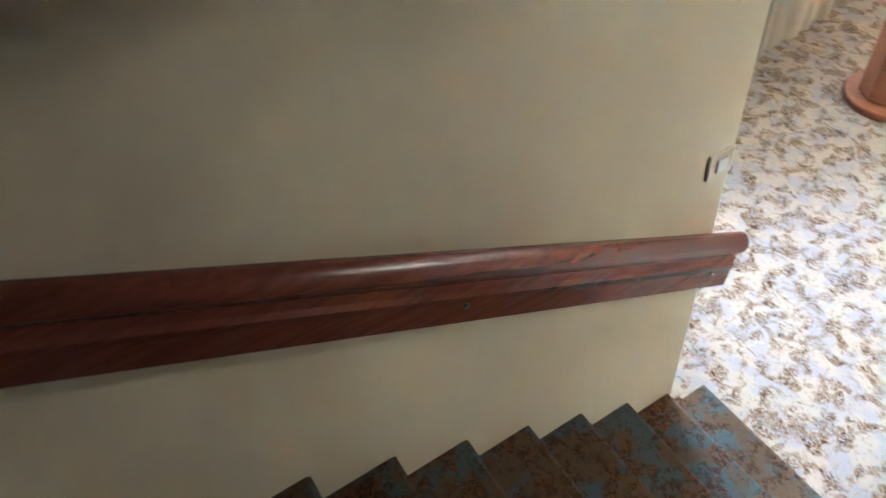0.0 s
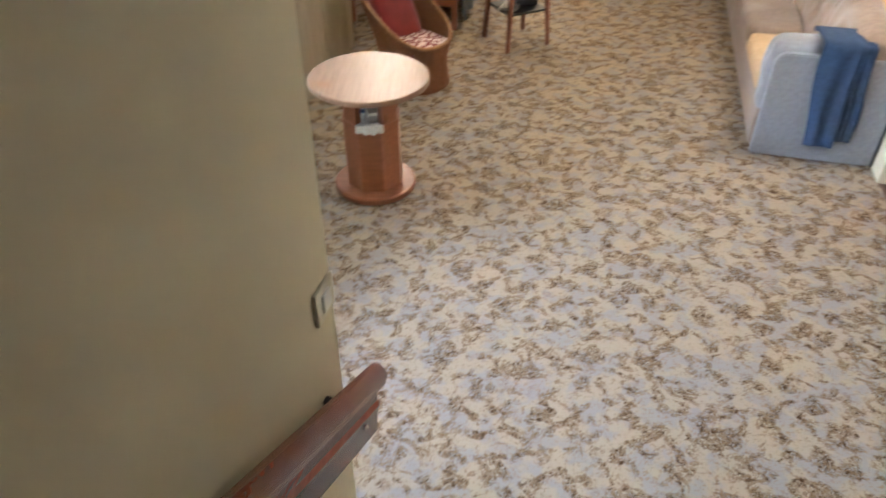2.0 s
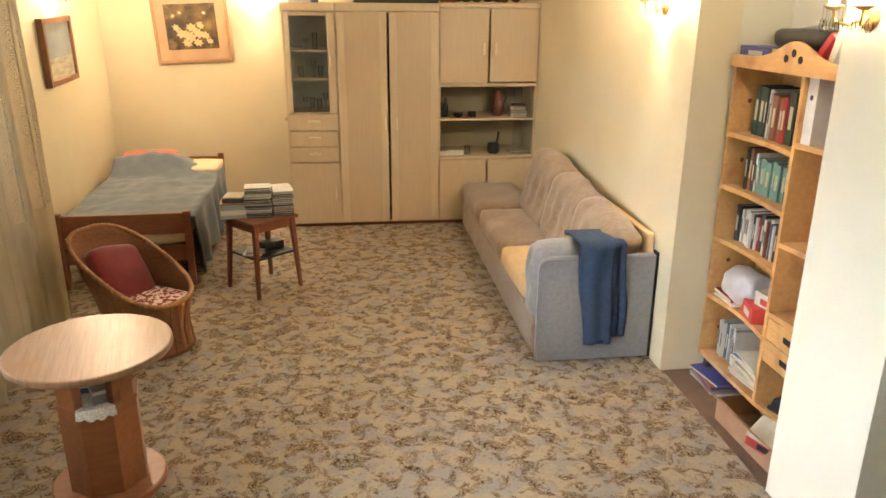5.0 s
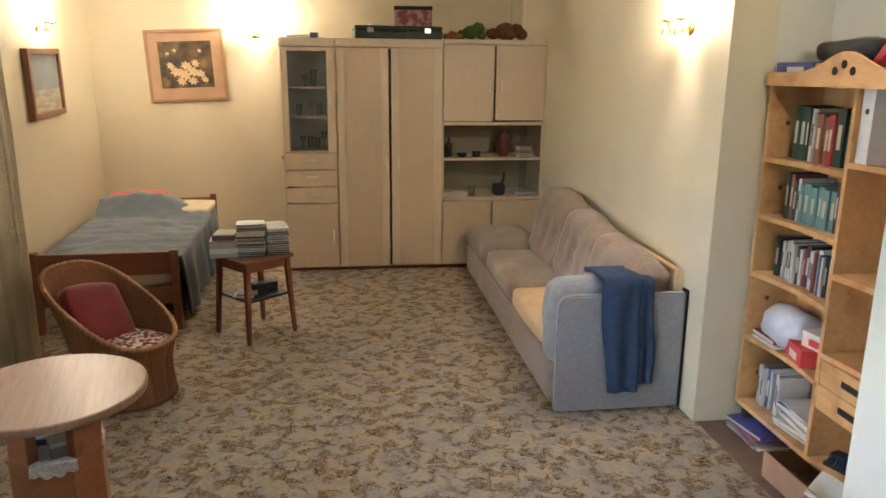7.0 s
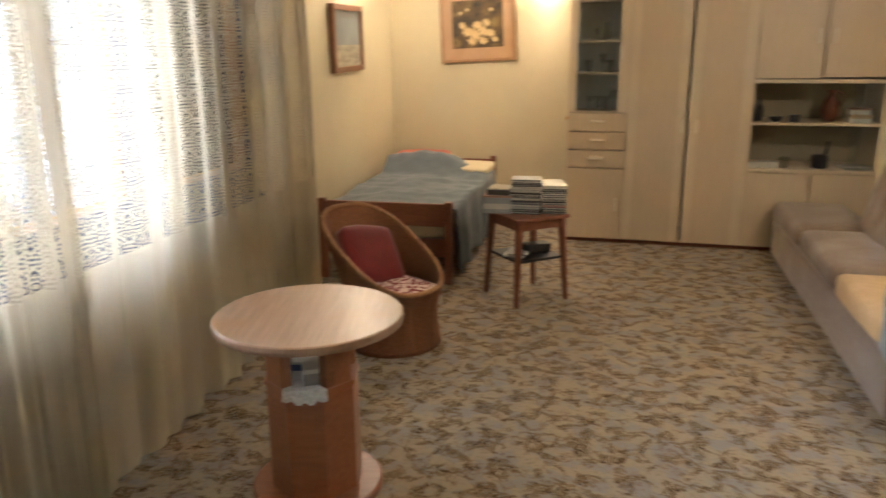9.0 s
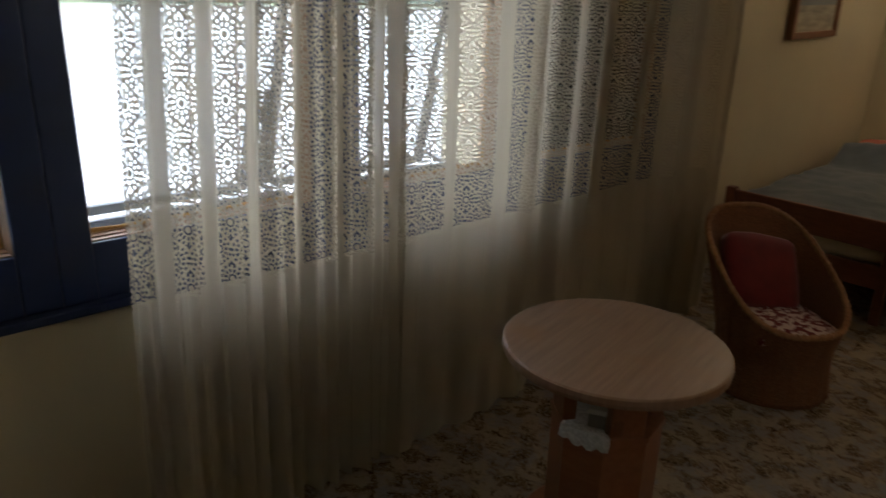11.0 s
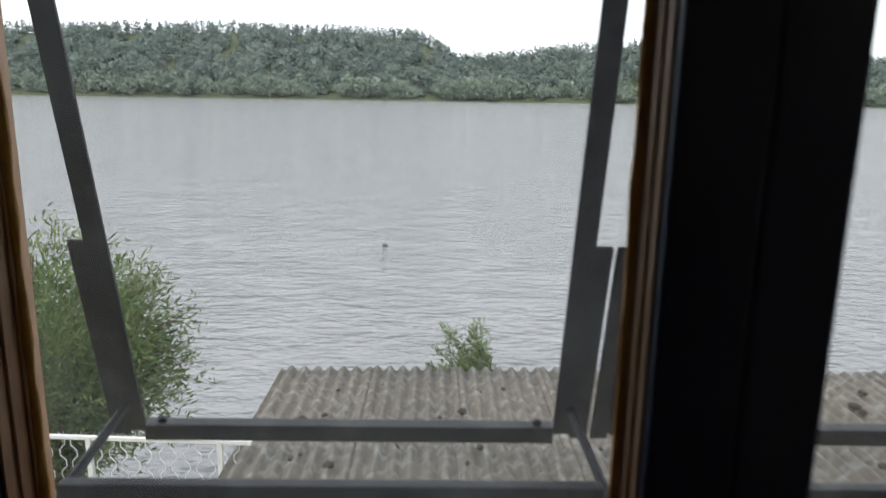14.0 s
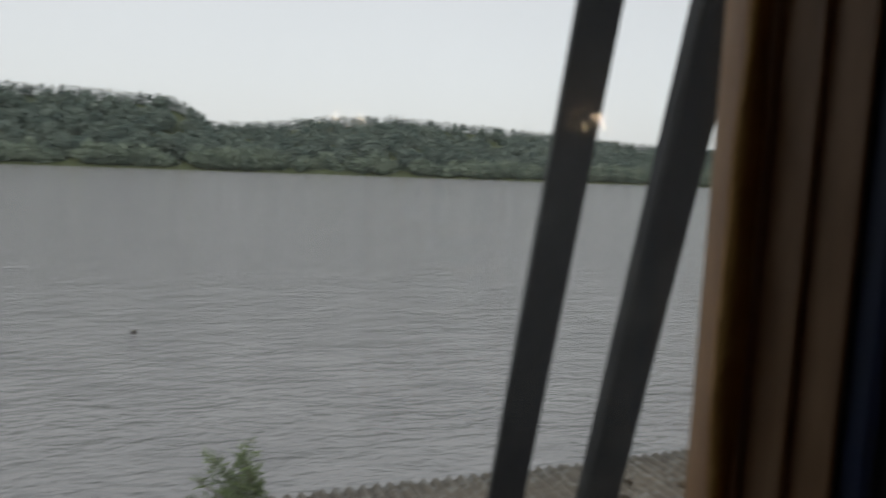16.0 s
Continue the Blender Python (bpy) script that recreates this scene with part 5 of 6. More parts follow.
for k, (x, z) in enumerate(((0.14, 1.4495), (0.26, 1.4495), (0.32, 1.4495), (0.20, 1.7095), (0.28, 1.7095), (0.16, 1.1455), (0.30, 1.1455), (0.36, 1.1455), (0.23, 1.1455))):
    tall = 0.10 + 0.05 * (k % 3 == 1)
    turned("stem_glass" if k % 2 else "tumbler", pose(x, 0.2 + 0.05 * (k % 3), z), [(0.024, 0), (0.024, 0.003), (0.004, 0.008), (0.004, tall * 0.45), (0.022, tall * 0.6), (0.026, tall), (0.024, tall)] if k % 2 else [(0.022, 0), (0.027, tall), (0.025, tall)],
           M_SHOWGLASS, "clear glass on the cabinet shelf", "glass", 14)
# on top
cs = thing("suitcase", pose(1.05, 0.26, UH + 0.001, 0, 0, 3), "dark green old suitcase with metal latches on the wall unit", "suitcase")
M_CASE = mat("dark_green_case", (0.045, 0.06, 0.035), (0.03, 0.04, 0.022), 0.6, scale=14, bump=0.006)
part("shell", soft_box(-0.40, -0.20, 0, 0.40, 0.2, 0.075, 0.018, 3), M_CASE, cs)
part("lid", soft_box(-0.40, -0.20, 0.077, 0.40, 0.2, 0.115, 0.018, 3), M_CASE, cs)
for x in (-0.26, 0.26):
    part("latch", soft_box(x - 0.03, -0.206, 0.05, x + 0.03, -0.199, 0.10, 0.003), M_CHROME, cs)
part("carry_handle", tube([(-0.07, -0.2, 0.06), (-0.06, -0.235, 0.06), (0.06, -0.235, 0.06), (0.07, -0.2, 0.06)], 0.009), M_BLACK, cs, smooth=True)
mb = thing("patterned_box", pose(1.20, 0.22, UH + 0.117, 6, 0, -4), "maroon patterned gift box on the suitcase", "box")
part("body", soft_box(-0.17, -0.10, 0.012, 0.17, 0.1, 0.15, 0.004), mat("maroon_print", (0.22, 0.05, 0.05), (0.40, 0.26, 0.22), 0.6, scale=16, mix=0.15), mb)
part("lid", soft_box(-0.175, -0.105, 0.151, 0.175, 0.105, 0.18, 0.004), M_HOLE_SHADE_AND_LID, mb)
lying(UH + 0.117, 0.20, 0.88, [(0.02, 0.16, 0.22, Wt, "magazine")], 35, "papers on the wall unit", "white %s lying on the suitcase")
M_PLUSH_G = mat("green_plush", (0.10, 0.16, 0.03), (0.06, 0.10, 0.02), 1.0, scale=60, bump=0.05, bump_scale=120)
M_PLUSH_B = mat("brown_plush", (0.20, 0.08, 0.03), (0.13, 0.05, 0.02), 1.0, scale=60, bump=0.05, bump_scale=120)


def plush(m, mt, blobs, label):
    bm = bmesh.new()
    for x, y, z, r in blobs:
        mm = Matrix.Translation((x, y, z)) @ Matrix.Diagonal((1.1, 1, 0.9, 1))
        bmesh.ops.create_icosphere(bm, subdivisions=3, radius=r, matrix=mm)
    for v in bm.verts:
        v.co += v.co.normalized() * 0.012 * noise.noise(v.co * 28)
    o = part("plush_toy", bm, mt, smooth=True)
    o.matrix_basis = m
    return tagged(o, label, "toy")


plush(pose(1.74, 0.22, UH + 0.006), M_PLUSH_G, [(0, 0, 0.07, 0.07), (0.07, 0, 0.11, 0.055), (-0.08, 0.02, 0.05, 0.045), (0.10, -0.03, 0.04, 0.04)], "green plush toy lying on the wall unit")
plush(pose(2.06, 0.22, UH + 0.006), M_PLUSH_B, [(0, 0, 0.085, 0.085), (0.11, 0, 0.09, 0.07), (-0.11, 0, 0.06, 0.055), (0.16, -0.02, 0.05, 0.05), (0.04, -0.07, 0.045, 0.045)], "brown plush toy lying on the wall unit")
plush(pose(1.56, 0.20, UH + 0.006), mat("orange_plush", (0.36, 0.14, 0.04), None, 1.0, scale=50, bump=0.05, bump_scale=100), [(0, 0, 0.04, 0.04), (0.06, 0, 0.035, 0.035), (-0.05, 0, 0.03, 0.03)], "small orange plush toy on the wall unit")
carton(pose(0.16, 0.22, UH + 0.001, 0, 0, 5), 0.22, 0.14, 0.03, Wt, Wt, "flat white box on the wall unit")
carton(pose(0.30, 0.18, UH + 0.001, 0, 0, -8), 0.06, 0.08, 0.05, (0.05, 0.07, 0.14), (0.05, 0.07, 0.14), "small dark blue box on the wall unit")
cb = part("wall_cable", tube([(2.30, FAR - 0.006, 2.55), (2.302, FAR - 0.006, 2.3), (2.298, FAR - 0.006, 2.0)], 0.004, 6), mat("cream_cable", (0.50, 0.44, 0.32), None, 0.6))
tagged(cb, "thin cream cable running down the bed wall", "cable")

# ---- disc cases on the side table ----
M_CASE_MATS = [cloth(c) for c in ((0.05, 0.055, 0.06), (0.55, 0.54, 0.52), (0.10, 0.12, 0.16), (0.03, 0.03, 0.03), (0.34, 0.36, 0.38), (0.62, 0.60, 0.55), (0.45, 0.10, 0.06))]
TB = pose(-0.108, -1.605, 0, 0, 0, 0)


def stack(x, y, heights, w, d, seed, rz=0):
    rnd = random.Random(seed)
    z = 0.586
    for k, (th, mi) in enumerate(heights):
        ob = part("disc_case", soft_box(-w / 2, -d / 2, 0, w / 2, d / 2, th - 0.0012, 0.0012, 1), M_CASE_MATS[mi])
        ob.matrix_basis = TB @ pose(x + rnd.uniform(-0.004, 0.004), y + rnd.uniform(-0.005, 0.005), z, 0, 0, rz + rnd.uniform(-2.5, 2.5))
        tagged(ob, "stacked disc case on the side table", "disc case", "disc cases on the side table")
        part("paper_insert", soft_box(-w / 2 + 0.004, -d / 2 - 0.0005, th * 0.28, w / 2 - 0.004, -d / 2 + 0.002, th * 0.62, 0), M_CASE_MATS[(mi + 1 + k) % 6], ob)
        z += th
    return z


stack(-0.185, -0.02, [(0.105, 4)], 0.19, 0.20, 1, 4)
stack(-0.185, -0.02, [], 0.19, 0.2, 1)
zz = 0.586 + 0.106
ob = part("book", soft_box(-0.095, -0.10, 0, 0.095, 0.10, 0.012, 0.002), cloth((0.40, 0.24, 0.18)))
ob.matrix_basis = TB @ pose(-0.185, -0.02, zz, 0, 0, 5)
tagged(ob, "pinkish booklet on a grey box on the side table", "book")
ob = part("book", soft_box(-0.075, -0.09, 0, 0.075, 0.09, 0.035, 0.003), cloth((0.10, 0.09, 0.08)))
ob.matrix_basis = TB @ pose(-0.175, -0.01, zz + 0.0125, 0, 0, -3)
tagged(ob, "dark book with pale top on the side table", "book")
part("top_leaf", soft_box(-0.07, -0.085, 0.0355, 0.07, 0.085, 0.043, 0.002), M_PAGES, ob)
stack(0.0, -0.03, [(0.022, 3), (0.018, 4), (0.02, 1), (0.018, 4), (0.014, 3), (0.014, 5), (0.012, 3), (0.012, 1), (0.014, 3), (0.012, 1), (0.012, 5), (0.014, 5), (0.018, 3), (0.014, 1), (0.016, 5)], 0.19, 0.15, 2, 3)
stack(0.175, 0.02, [(0.014, 3), (0.014, 3), (0.014, 2), (0.014, 6), (0.014, 1), (0.014, 0), (0.018, 5), (0.014, 1), (0.016, 5), (0.018, 3), (0.02, 1), (0.018, 5)], 0.15, 0.14, 3, 8)
stack(0.15, 0.16, [(0.02, 1), (0.02, 3), (0.02, 5), (0.02, 1), (0.02, 5), (0.02, 0), (0.02, 5), (0.012, 1), (0.02, 3), (0.014, 5)], 0.14, 0.12, 4, 20)
# on its lower shelf
lying(0.3035, -1.66, -0.16, [(0.012, 0.14, 0.18, Wt, "magazine"), (0.01, 0.14, 0.18, Gy, "booklet")], 41, "papers under the side table", "%s lying on the table's lower shelf")
o = part("radio", soft_box(-0.09, -0.05, 0, 0.09, 0.05, 0.06, 0.008), M_BLACK)
o.matrix_basis = pose(-0.05, -1.56, 0.3035, 0, 0, 30)
tagged(o, "black radio on the table's lower shelf", "radio")
part("speaker_grille", soft_box(-0.07, -0.052, 0.012, 0.0, -0.0495, 0.05, 0.002), M_METAL, o)
o = part("cord", tube([(-0.20 + 0.03 * k, -1.62 + 0.03 * math.sin(k * 1.3), 0.31 + 0.03 * abs(math.sin(k * 0.9))) for k in range(9)], 0.004, 6), M_BLACK, smooth=True)
tagged(o, "black cord on the table's lower shelf", "cord")

# ---- in the pedestal table ----
bm = bmesh.new()
c = bm.verts.new((0, 0, 0.003))
n, front = 72, radians(-76)
rims = [[], [], []]
for k in range(n):
    a = 2 * math.pi * k / n
    off = (a - front + math.pi) % (2 * math.pi) - math.pi
    lobe = max(0.0, min(1.0, (0.58 - abs(off)) / 0.12))
    scallop = abs(math.sin(k * math.pi / 3))
    edge = 0.166 / math.cos(off) if lobe else 0.105
    for rim_, r, z in zip(rims, (0.10, 0.105 + (edge - 0.105) * lobe, 0.108 + (edge + 0.006 - 0.108) * lobe), (0.003, 0.002, 0.001 - lobe * (0.040 + 0.014 * scallop - 0.03 * (off / 0.58) ** 2))):
        rim_.append(bm.verts.new((r * math.cos(a), r * math.sin(a), z)))
r1, r2, r3 = rims
for k in range(n):
    bm.faces.new((c, r1[k], r1[(k + 1) % n]))
    bm.faces.new((r1[k], r2[k], r2[(k + 1) % n], r1[(k + 1) % n]))
    bm.faces.new((r2[k], r3[k], r3[(k + 1) % n], r2[(k + 1) % n]))
o = part("doily", bm, mat("white_crochet", (0.74, 0.74, 0.72), (0.50, 0.50, 0.48), 0.9, scale=90, mix=0.3, bump=0.02, bump_scale=150))
o.matrix_basis = pose(-0.535, -4.07, 0.4755)
sm = o.modifiers.new("thickness", "SOLIDIFY")
sm.thickness = 0.003
tagged(o, "white crocheted doily with scalloped edge in the table's column", "doily")
carton(pose(-0.478, -4.14, 0.4795, 0, 0, 30), 0.11, 0.08, 0.06, Gy, Wt, "small grey and white box in the table's column", Wt)
carton(pose(-0.543, -4.03, 0.4795, 0, 0, 12), 0.16, 0.10, 0.035, (0.10, 0.14, 0.30), Wt, "flat blue and white box in the table's column")
turned("glass_jar", pose(-0.435, -4.165, 0.4795), [(0.026, 0), (0.03, 0.006), (0.03, 0.05), (0.022, 0.06), (0.022, 0.07)], M_SHOWGLASS, "small glass jar in the table's column", "jar")

# ---- wall lamps ----
M_BRASS = mat("aged_brass", (0.55, 0.38, 0.14), None, 0.35, metal=1.0)
M_CRYSTAL = glass("lamp_crystal", (0.95, 0.95, 0.92))
M_BULB = emission("lamp_bulb", (1.0, 0.80, 0.52), 6.0)


def wall_lamp(m, watts, label, crystals=True):
    """Brass sconce with two candle bulbs and crystal drops; local -y points into the room."""
    l = thing("wall_lamp", m, label, "lamp", "crystal wall lamps")
    part("back_plate", lathe([(0.045, 0), (0.05, 0.006), (0.03, 0.014)], 20), M_BRASS, l, at=pose(0, 0, 0, 90, 0, 0))
    for sx in (-1, 1):
        part("arm", tube([(0, -0.01, 0), (sx * 0.03, -0.06, -0.03), (sx * 0.07, -0.09, -0.02), (sx * 0.08, -0.095, 0.02)], 0.006), M_BRASS, l, smooth=True)
        part("cup", lathe([(0.012, 0.02), (0.034, 0.03), (0.036, 0.036), (0.014, 0.04)], 16), M_BRASS, l, at=pose(sx * 0.08, -0.095, 0))
        part("bulb", lathe([(0.010, 0.04), (0.019, 0.06), (0.017, 0.085), (0.004, 0.11)], 14), M_BULB, l, smooth=True, at=pose(sx * 0.08, -0.095, 0))
        for k in range(5):
            a = 2 * math.pi * k / 5
            part("crystal_drop", lathe([(0.001, -0.055), (0.009, -0.036), (0.006, -0.018), (0.001, -0.005), (0.001, 0.03)], 6), M_CRYSTAL, l,
                 at=pose(sx * 0.08 + 0.033 * math.cos(a), -0.095 + 0.033 * math.sin(a), 0))
    lamp = new("lamp_light", bpy.data.lights.new("lamp_light", "POINT"))
    lamp.data.energy, lamp.data.color, lamp.data.shadow_soft_size = watts, (1.0, 0.78, 0.57), 0.04
    lamp.parent = l
    lamp.matrix_basis = pose(0, -0.13, 0.13)
    return l


LAMP_W = 0.56
wall_lamp(pose(-0.32, FAR, 2.20), LAMP_W, "lit crystal wall lamp on the bed wall")
wall_lamp(Matrix.Translation(P0 + WU * 1.45 + Vector((0, 0, 2.17))) @ Matrix.Rotation(radians(93), 4, "Z"), LAMP_W, "lit crystal wall lamp above the small picture")
wall_lamp(pose(RIGHT, -2.87, 2.10, 0, 0, -90), LAMP_W, "lit crystal wall lamp above the sofa")
wall_lamp(pose(2.43, -4.60, 2.06, 0, 0, -90), 0.001, "unlit crystal wall lamp on the pier")

# ---- outside ----
def out(s, o, z):
    return WIN @ Vector((s, o, z))


WATER_Z = -6.32
M_WATER = mat("grey_lake_water", (0.25, 0.25, 0.252), (0.18, 0.18, 0.185), 0.09, scale=0.3, spec=1.0)
wt_ = M_WATER.node_tree
tcw = wt_.nodes.new("ShaderNodeTexCoord")
mpw = wt_.nodes.new("ShaderNodeMapping")
mpw.inputs["Scale"].default_value = (1.0, 0.46, 1.0)
mpw.inputs["Rotation"].default_value = (0, 0, radians(8))
wt_.links.new(tcw.outputs["Object"], mpw.inputs["Vector"])
h_out = None
for sc, wgt in ((0.25, 0.60), (0.8, 0.50), (2.0, 0.46), (5.0, 0.28), (12.0, 0.09)):
    nzw = wt_.nodes.new("ShaderNodeTexNoise")
    nzw.inputs["Scale"].default_value, nzw.inputs["Detail"].default_value, nzw.inputs["Distortion"].default_value = sc, 2.0, 0.4
    wt_.links.new(mpw.outputs[0], nzw.inputs["Vector"])
    mu = wt_.nodes.new("ShaderNodeMath")
    mu.operation = "MULTIPLY_ADD"
    mu.inputs[1].default_value = wgt
    mu.inputs[2].default_value = 0.0
    wt_.links.new(nzw.outputs["Fac"], mu.inputs[0])
    if h_out:
        wt_.links.new(h_out, mu.inputs[2])
    h_out = mu.outputs[0]
bw = wt_.nodes.new("ShaderNodeBump")
bw.inputs["Strength"].default_value, bw.inputs["Distance"].default_value = 1.0, 0.44
wt_.links.new(h_out, bw.inputs["Height"])
wt_.links.new(bw.outputs[0], wt_.nodes["Principled BSDF"].inputs["Normal"])
bm = bmesh.new()
vs = [bm.verts.new(p) for p in ((-3000, -3000, WATER_Z), (40, -3000, WATER_Z), (40, 3000, WATER_Z), (-3000, 3000, WATER_Z))]
bm.faces.new(vs)
structure("water", bm, M_WATER, "wind-rippled grey lake")

# far bank: rising ground and a wood of many crowns
M_GROUND = mat("grassy_earth", (0.07, 0.09, 0.035), (0.05, 0.06, 0.03), 0.95, scale=0.2)


def bank_x(y):
    return -400.0 - 0.14 * y


def skyline(y):
    """Height of the wooded skyline over the water."""
    return float(np.interp(y, (-700, -260, -150, -42, -30, -14, 20, 60, 110, 230, 330, 600), (33, 36, 38.5, 37, 33.5, 24.5, 27, 31.5, 34, 31, 27, 25)))


bm = bmesh.new()
grid = []
for i in range(81):
    y = -700 + 1400 * i / 80
    rise = skyline(y) * 1.24 - 14
    grid.append([bm.verts.new((bank_x(y) + dx, y, WATER_Z + dz * rise)) for dx, dz in ((5, -0.05), (-3, 0.03), (-50, 0.55), (-100, 1.0 + 5.5 / rise), (-400, 0.9))])
for p_, q_ in zip(grid, grid[1:]):
    for k in range(4):
        bm.faces.new((p_[k], q_[k], q_[k + 1], p_[k + 1]))
bmesh.ops.recalc_face_normals(bm, faces=bm.faces[:])
structure("far_bank", bm, M_GROUND, "wooded far bank of the lake")


def crowns(name, rows, leaf, label, seed, n=110, upright=0.44):
    """A wood of trunks and uneven crowns, each of many small leaf clumps, as one mass."""
    rng = np.random.default_rng(seed)
    V, F, b = [], [], 0
    clump = np.array(((0, 1, 2), (2, 3, 4), (4, 5, 0), (1, 3, 5)))
    for x, y, z, hgt, rad in rows:
        c = rng.normal(size=(n, 3))
        c /= np.linalg.norm(c, axis=1)[:, None]
        c *= (rng.random(n) ** 0.4)[:, None] * np.array((rad, rad, hgt * upright))
        taper = 1.0 - 0.45 * np.clip(c[:, 2] / (hgt * upright), 0, 1)
        c[:, 0] *= taper
        c[:, 1] *= taper
        c += np.array((x, y, z + hgt * (1 - upright)))
        size = rad * (0.11 + 0.13 * rng.random(n))
        pts = c[:, None, :] + rng.normal(size=(n, 6, 3)) * size[:, None, None] * 0.7
        V.append(pts.reshape(-1, 3))
        F.append((clump[None] + (b + 6 * np.arange(n))[:, None, None]).reshape(-1, 3))
        b += 6 * n
        V.append(np.array(((x - 0.2, y - 0.2, z - 1), (x + 0.2, y + 0.2, z - 1), (x, y, z + hgt * 0.8))))
        F.append(np.array(((b, b + 1, b + 2),)))
        b += 3
    V, F = np.concatenate(V).tolist(), np.concatenate(F).tolist()
    me = bpy.data.meshes.new(name)
    me.from_pydata(V, [], F)
    me.materials.append(leaf)
    return tagged(new(name, me), label, "trees", kind="stuff")


def leaf_mat(name, a, b, scale=0.06, vary=0.3):
    m = mat(name, a, b, 0.8, scale=scale, mix=0.3, spec=0.15)
    t = m.node_tree
    p = t.nodes["Principled BSDF"]
    geo = t.nodes.new("ShaderNodeNewGeometry")
    hs = t.nodes.new("ShaderNodeHueSaturation")
    mr = t.nodes.new("ShaderNodeMapRange")
    mr.inputs["To Min"].default_value, mr.inputs["To Max"].default_value = 1 - vary, 1 + vary
    t.links.new(geo.outputs["Random Per Island"], mr.inputs["Value"])
    src = p.inputs["Base Color"].links[0].from_socket
    t.links.new(src, hs.inputs["Color"])
    t.links.new(mr.outputs[0], hs.inputs["Value"])
    t.links.new(hs.outputs[0], p.inputs["Base Color"])
    thin = t.nodes.new("ShaderNodeBsdfTranslucent")
    t.links.new(hs.outputs[0], thin.inputs["Color"])
    both = t.nodes.new("ShaderNodeMixShader")
    both.inputs[0].default_value = 0.45
    t.links.new(p.outputs[0], both.inputs[1])
    t.links.new(thin.outputs[0], both.inputs[2])
    t.links.new(both.outputs[0], t.nodes["Material Output"].inputs["Surface"])
    return m


# distance haze is mixed into these leaf colours: paler and bluer than real foliage
M_BANKLEAF = leaf_mat("hazy_pale_willow_leaves", (0.31, 0.37, 0.29), (0.19, 0.24, 0.20), 0.11, 0.16)
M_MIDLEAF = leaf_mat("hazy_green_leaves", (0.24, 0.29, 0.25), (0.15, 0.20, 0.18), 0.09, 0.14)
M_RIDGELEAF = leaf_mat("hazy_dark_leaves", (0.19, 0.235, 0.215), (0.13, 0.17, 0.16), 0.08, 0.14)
rnd = random.Random(4)
bank_rows, mid_rows, ridge_rows = [], [], []
for k in range(520):
    y = -440 + 900 * rnd.random()
    h = 7 + 7 * rnd.random() ** 1.5
    bank_rows.append((bank_x(y) - 3 - 14 * rnd.random(), y, WATER_Z, h, 3.0 + 0.22 * h * rnd.random() + 1.2))
for k in range(1000):
    y = -460 + 940 * rnd.random()
    d = rnd.random()
    rise = skyline(y) * 1.24 - 14
    mid_rows.append((bank_x(y) - 12 - 84 * d, y, WATER_Z + rise * (0.10 + 0.86 * d), 9 + 5 * rnd.random(), 4.4 + 2.4 * rnd.random()))
for k in range(620):
    y = -470 + 960 * (k + rnd.random()) / 620
    h = 12 + 2.2 * rnd.random()
    ridge_rows.append((bank_x(y) - 95 - 12 * rnd.random(), y, WATER_Z + skyline(y) * 1.24 - 14 + 0.6 * rnd.random(), h, 2.0 + 1.0 * rnd.random()))
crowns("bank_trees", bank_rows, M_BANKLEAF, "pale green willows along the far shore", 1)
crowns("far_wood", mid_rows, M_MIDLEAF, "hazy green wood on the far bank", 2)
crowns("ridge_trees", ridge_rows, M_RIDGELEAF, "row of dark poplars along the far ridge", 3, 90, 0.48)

# ---- shed roof below the windows, of corrugated sheets ----
M_SHEET_ROOF = mat("lichened_corrugated_sheet", (0.165, 0.145, 0.115), (0.08, 0.07, 0.057), 0.95, scale=7, stretch=(6, 0.8, 1), spot=(0.24, 0.24, 0.22), spot_scale=9.0, bump=0.03, bump_scale=45, per_object=0.10)
roof = thing("shed_roof", WIN, "weathered grey corrugated shed roof with moss", "roof")
WAVE, WAVES, SHEET_L = 0.142, 7, 2.1
bm = bmesh.new()
cols = []
for i in range(WAVES * 8 + 1):
    x = WAVE * i / 8
    z = 0.030 * math.sin(2 * math.pi * i / 8)
    cols.append([bm.verts.new((x, -SHEET_L * j / 4, z + dz)) for dz in (0.0, -0.007) for j in range(5)])
for p_, q_ in zip(cols, cols[1:]):
    for j in range(4):
        bm.faces.new((p_[j], q_[j], q_[j + 1], p_[j + 1])).smooth = True
        bm.faces.new((p_[5 + j], p_[6 + j], q_[6 + j], q_[5 + j])).smooth = True
    bm.faces.new((p_[4], q_[4], q_[9], p_[9]))
bmesh.ops.recalc_face_normals(bm, faces=bm.faces[:])
first = None
rnd = random.Random(9)
for row in range(3):
    for col in range(9):
        m = pose(8.25 - (col + 1) * WAVE * (WAVES - 0.5) + rnd.uniform(-0.01, 0.01), -0.75 - row * 1.92 + rnd.uniform(-0.015, 0.015), -1.30 - 0.055 * row + (2 - row) * 0.012 + (col % 2) * 0.007, 1.6, 0, rnd.uniform(-0.25, 0.25))
        if first is None:
            first = part("roof_sheet", bm, M_SHEET_ROOF, roof, at=m)
        else:
            share("roof_sheet", first, m, roof)
M_MOSS = mat("dark_moss", (0.045, 0.035, 0.022), (0.025, 0.02, 0.014), 1.0, scale=30, bump=0.05, bump_scale=60)
V, F = [], []
rng = np.random.default_rng(12)
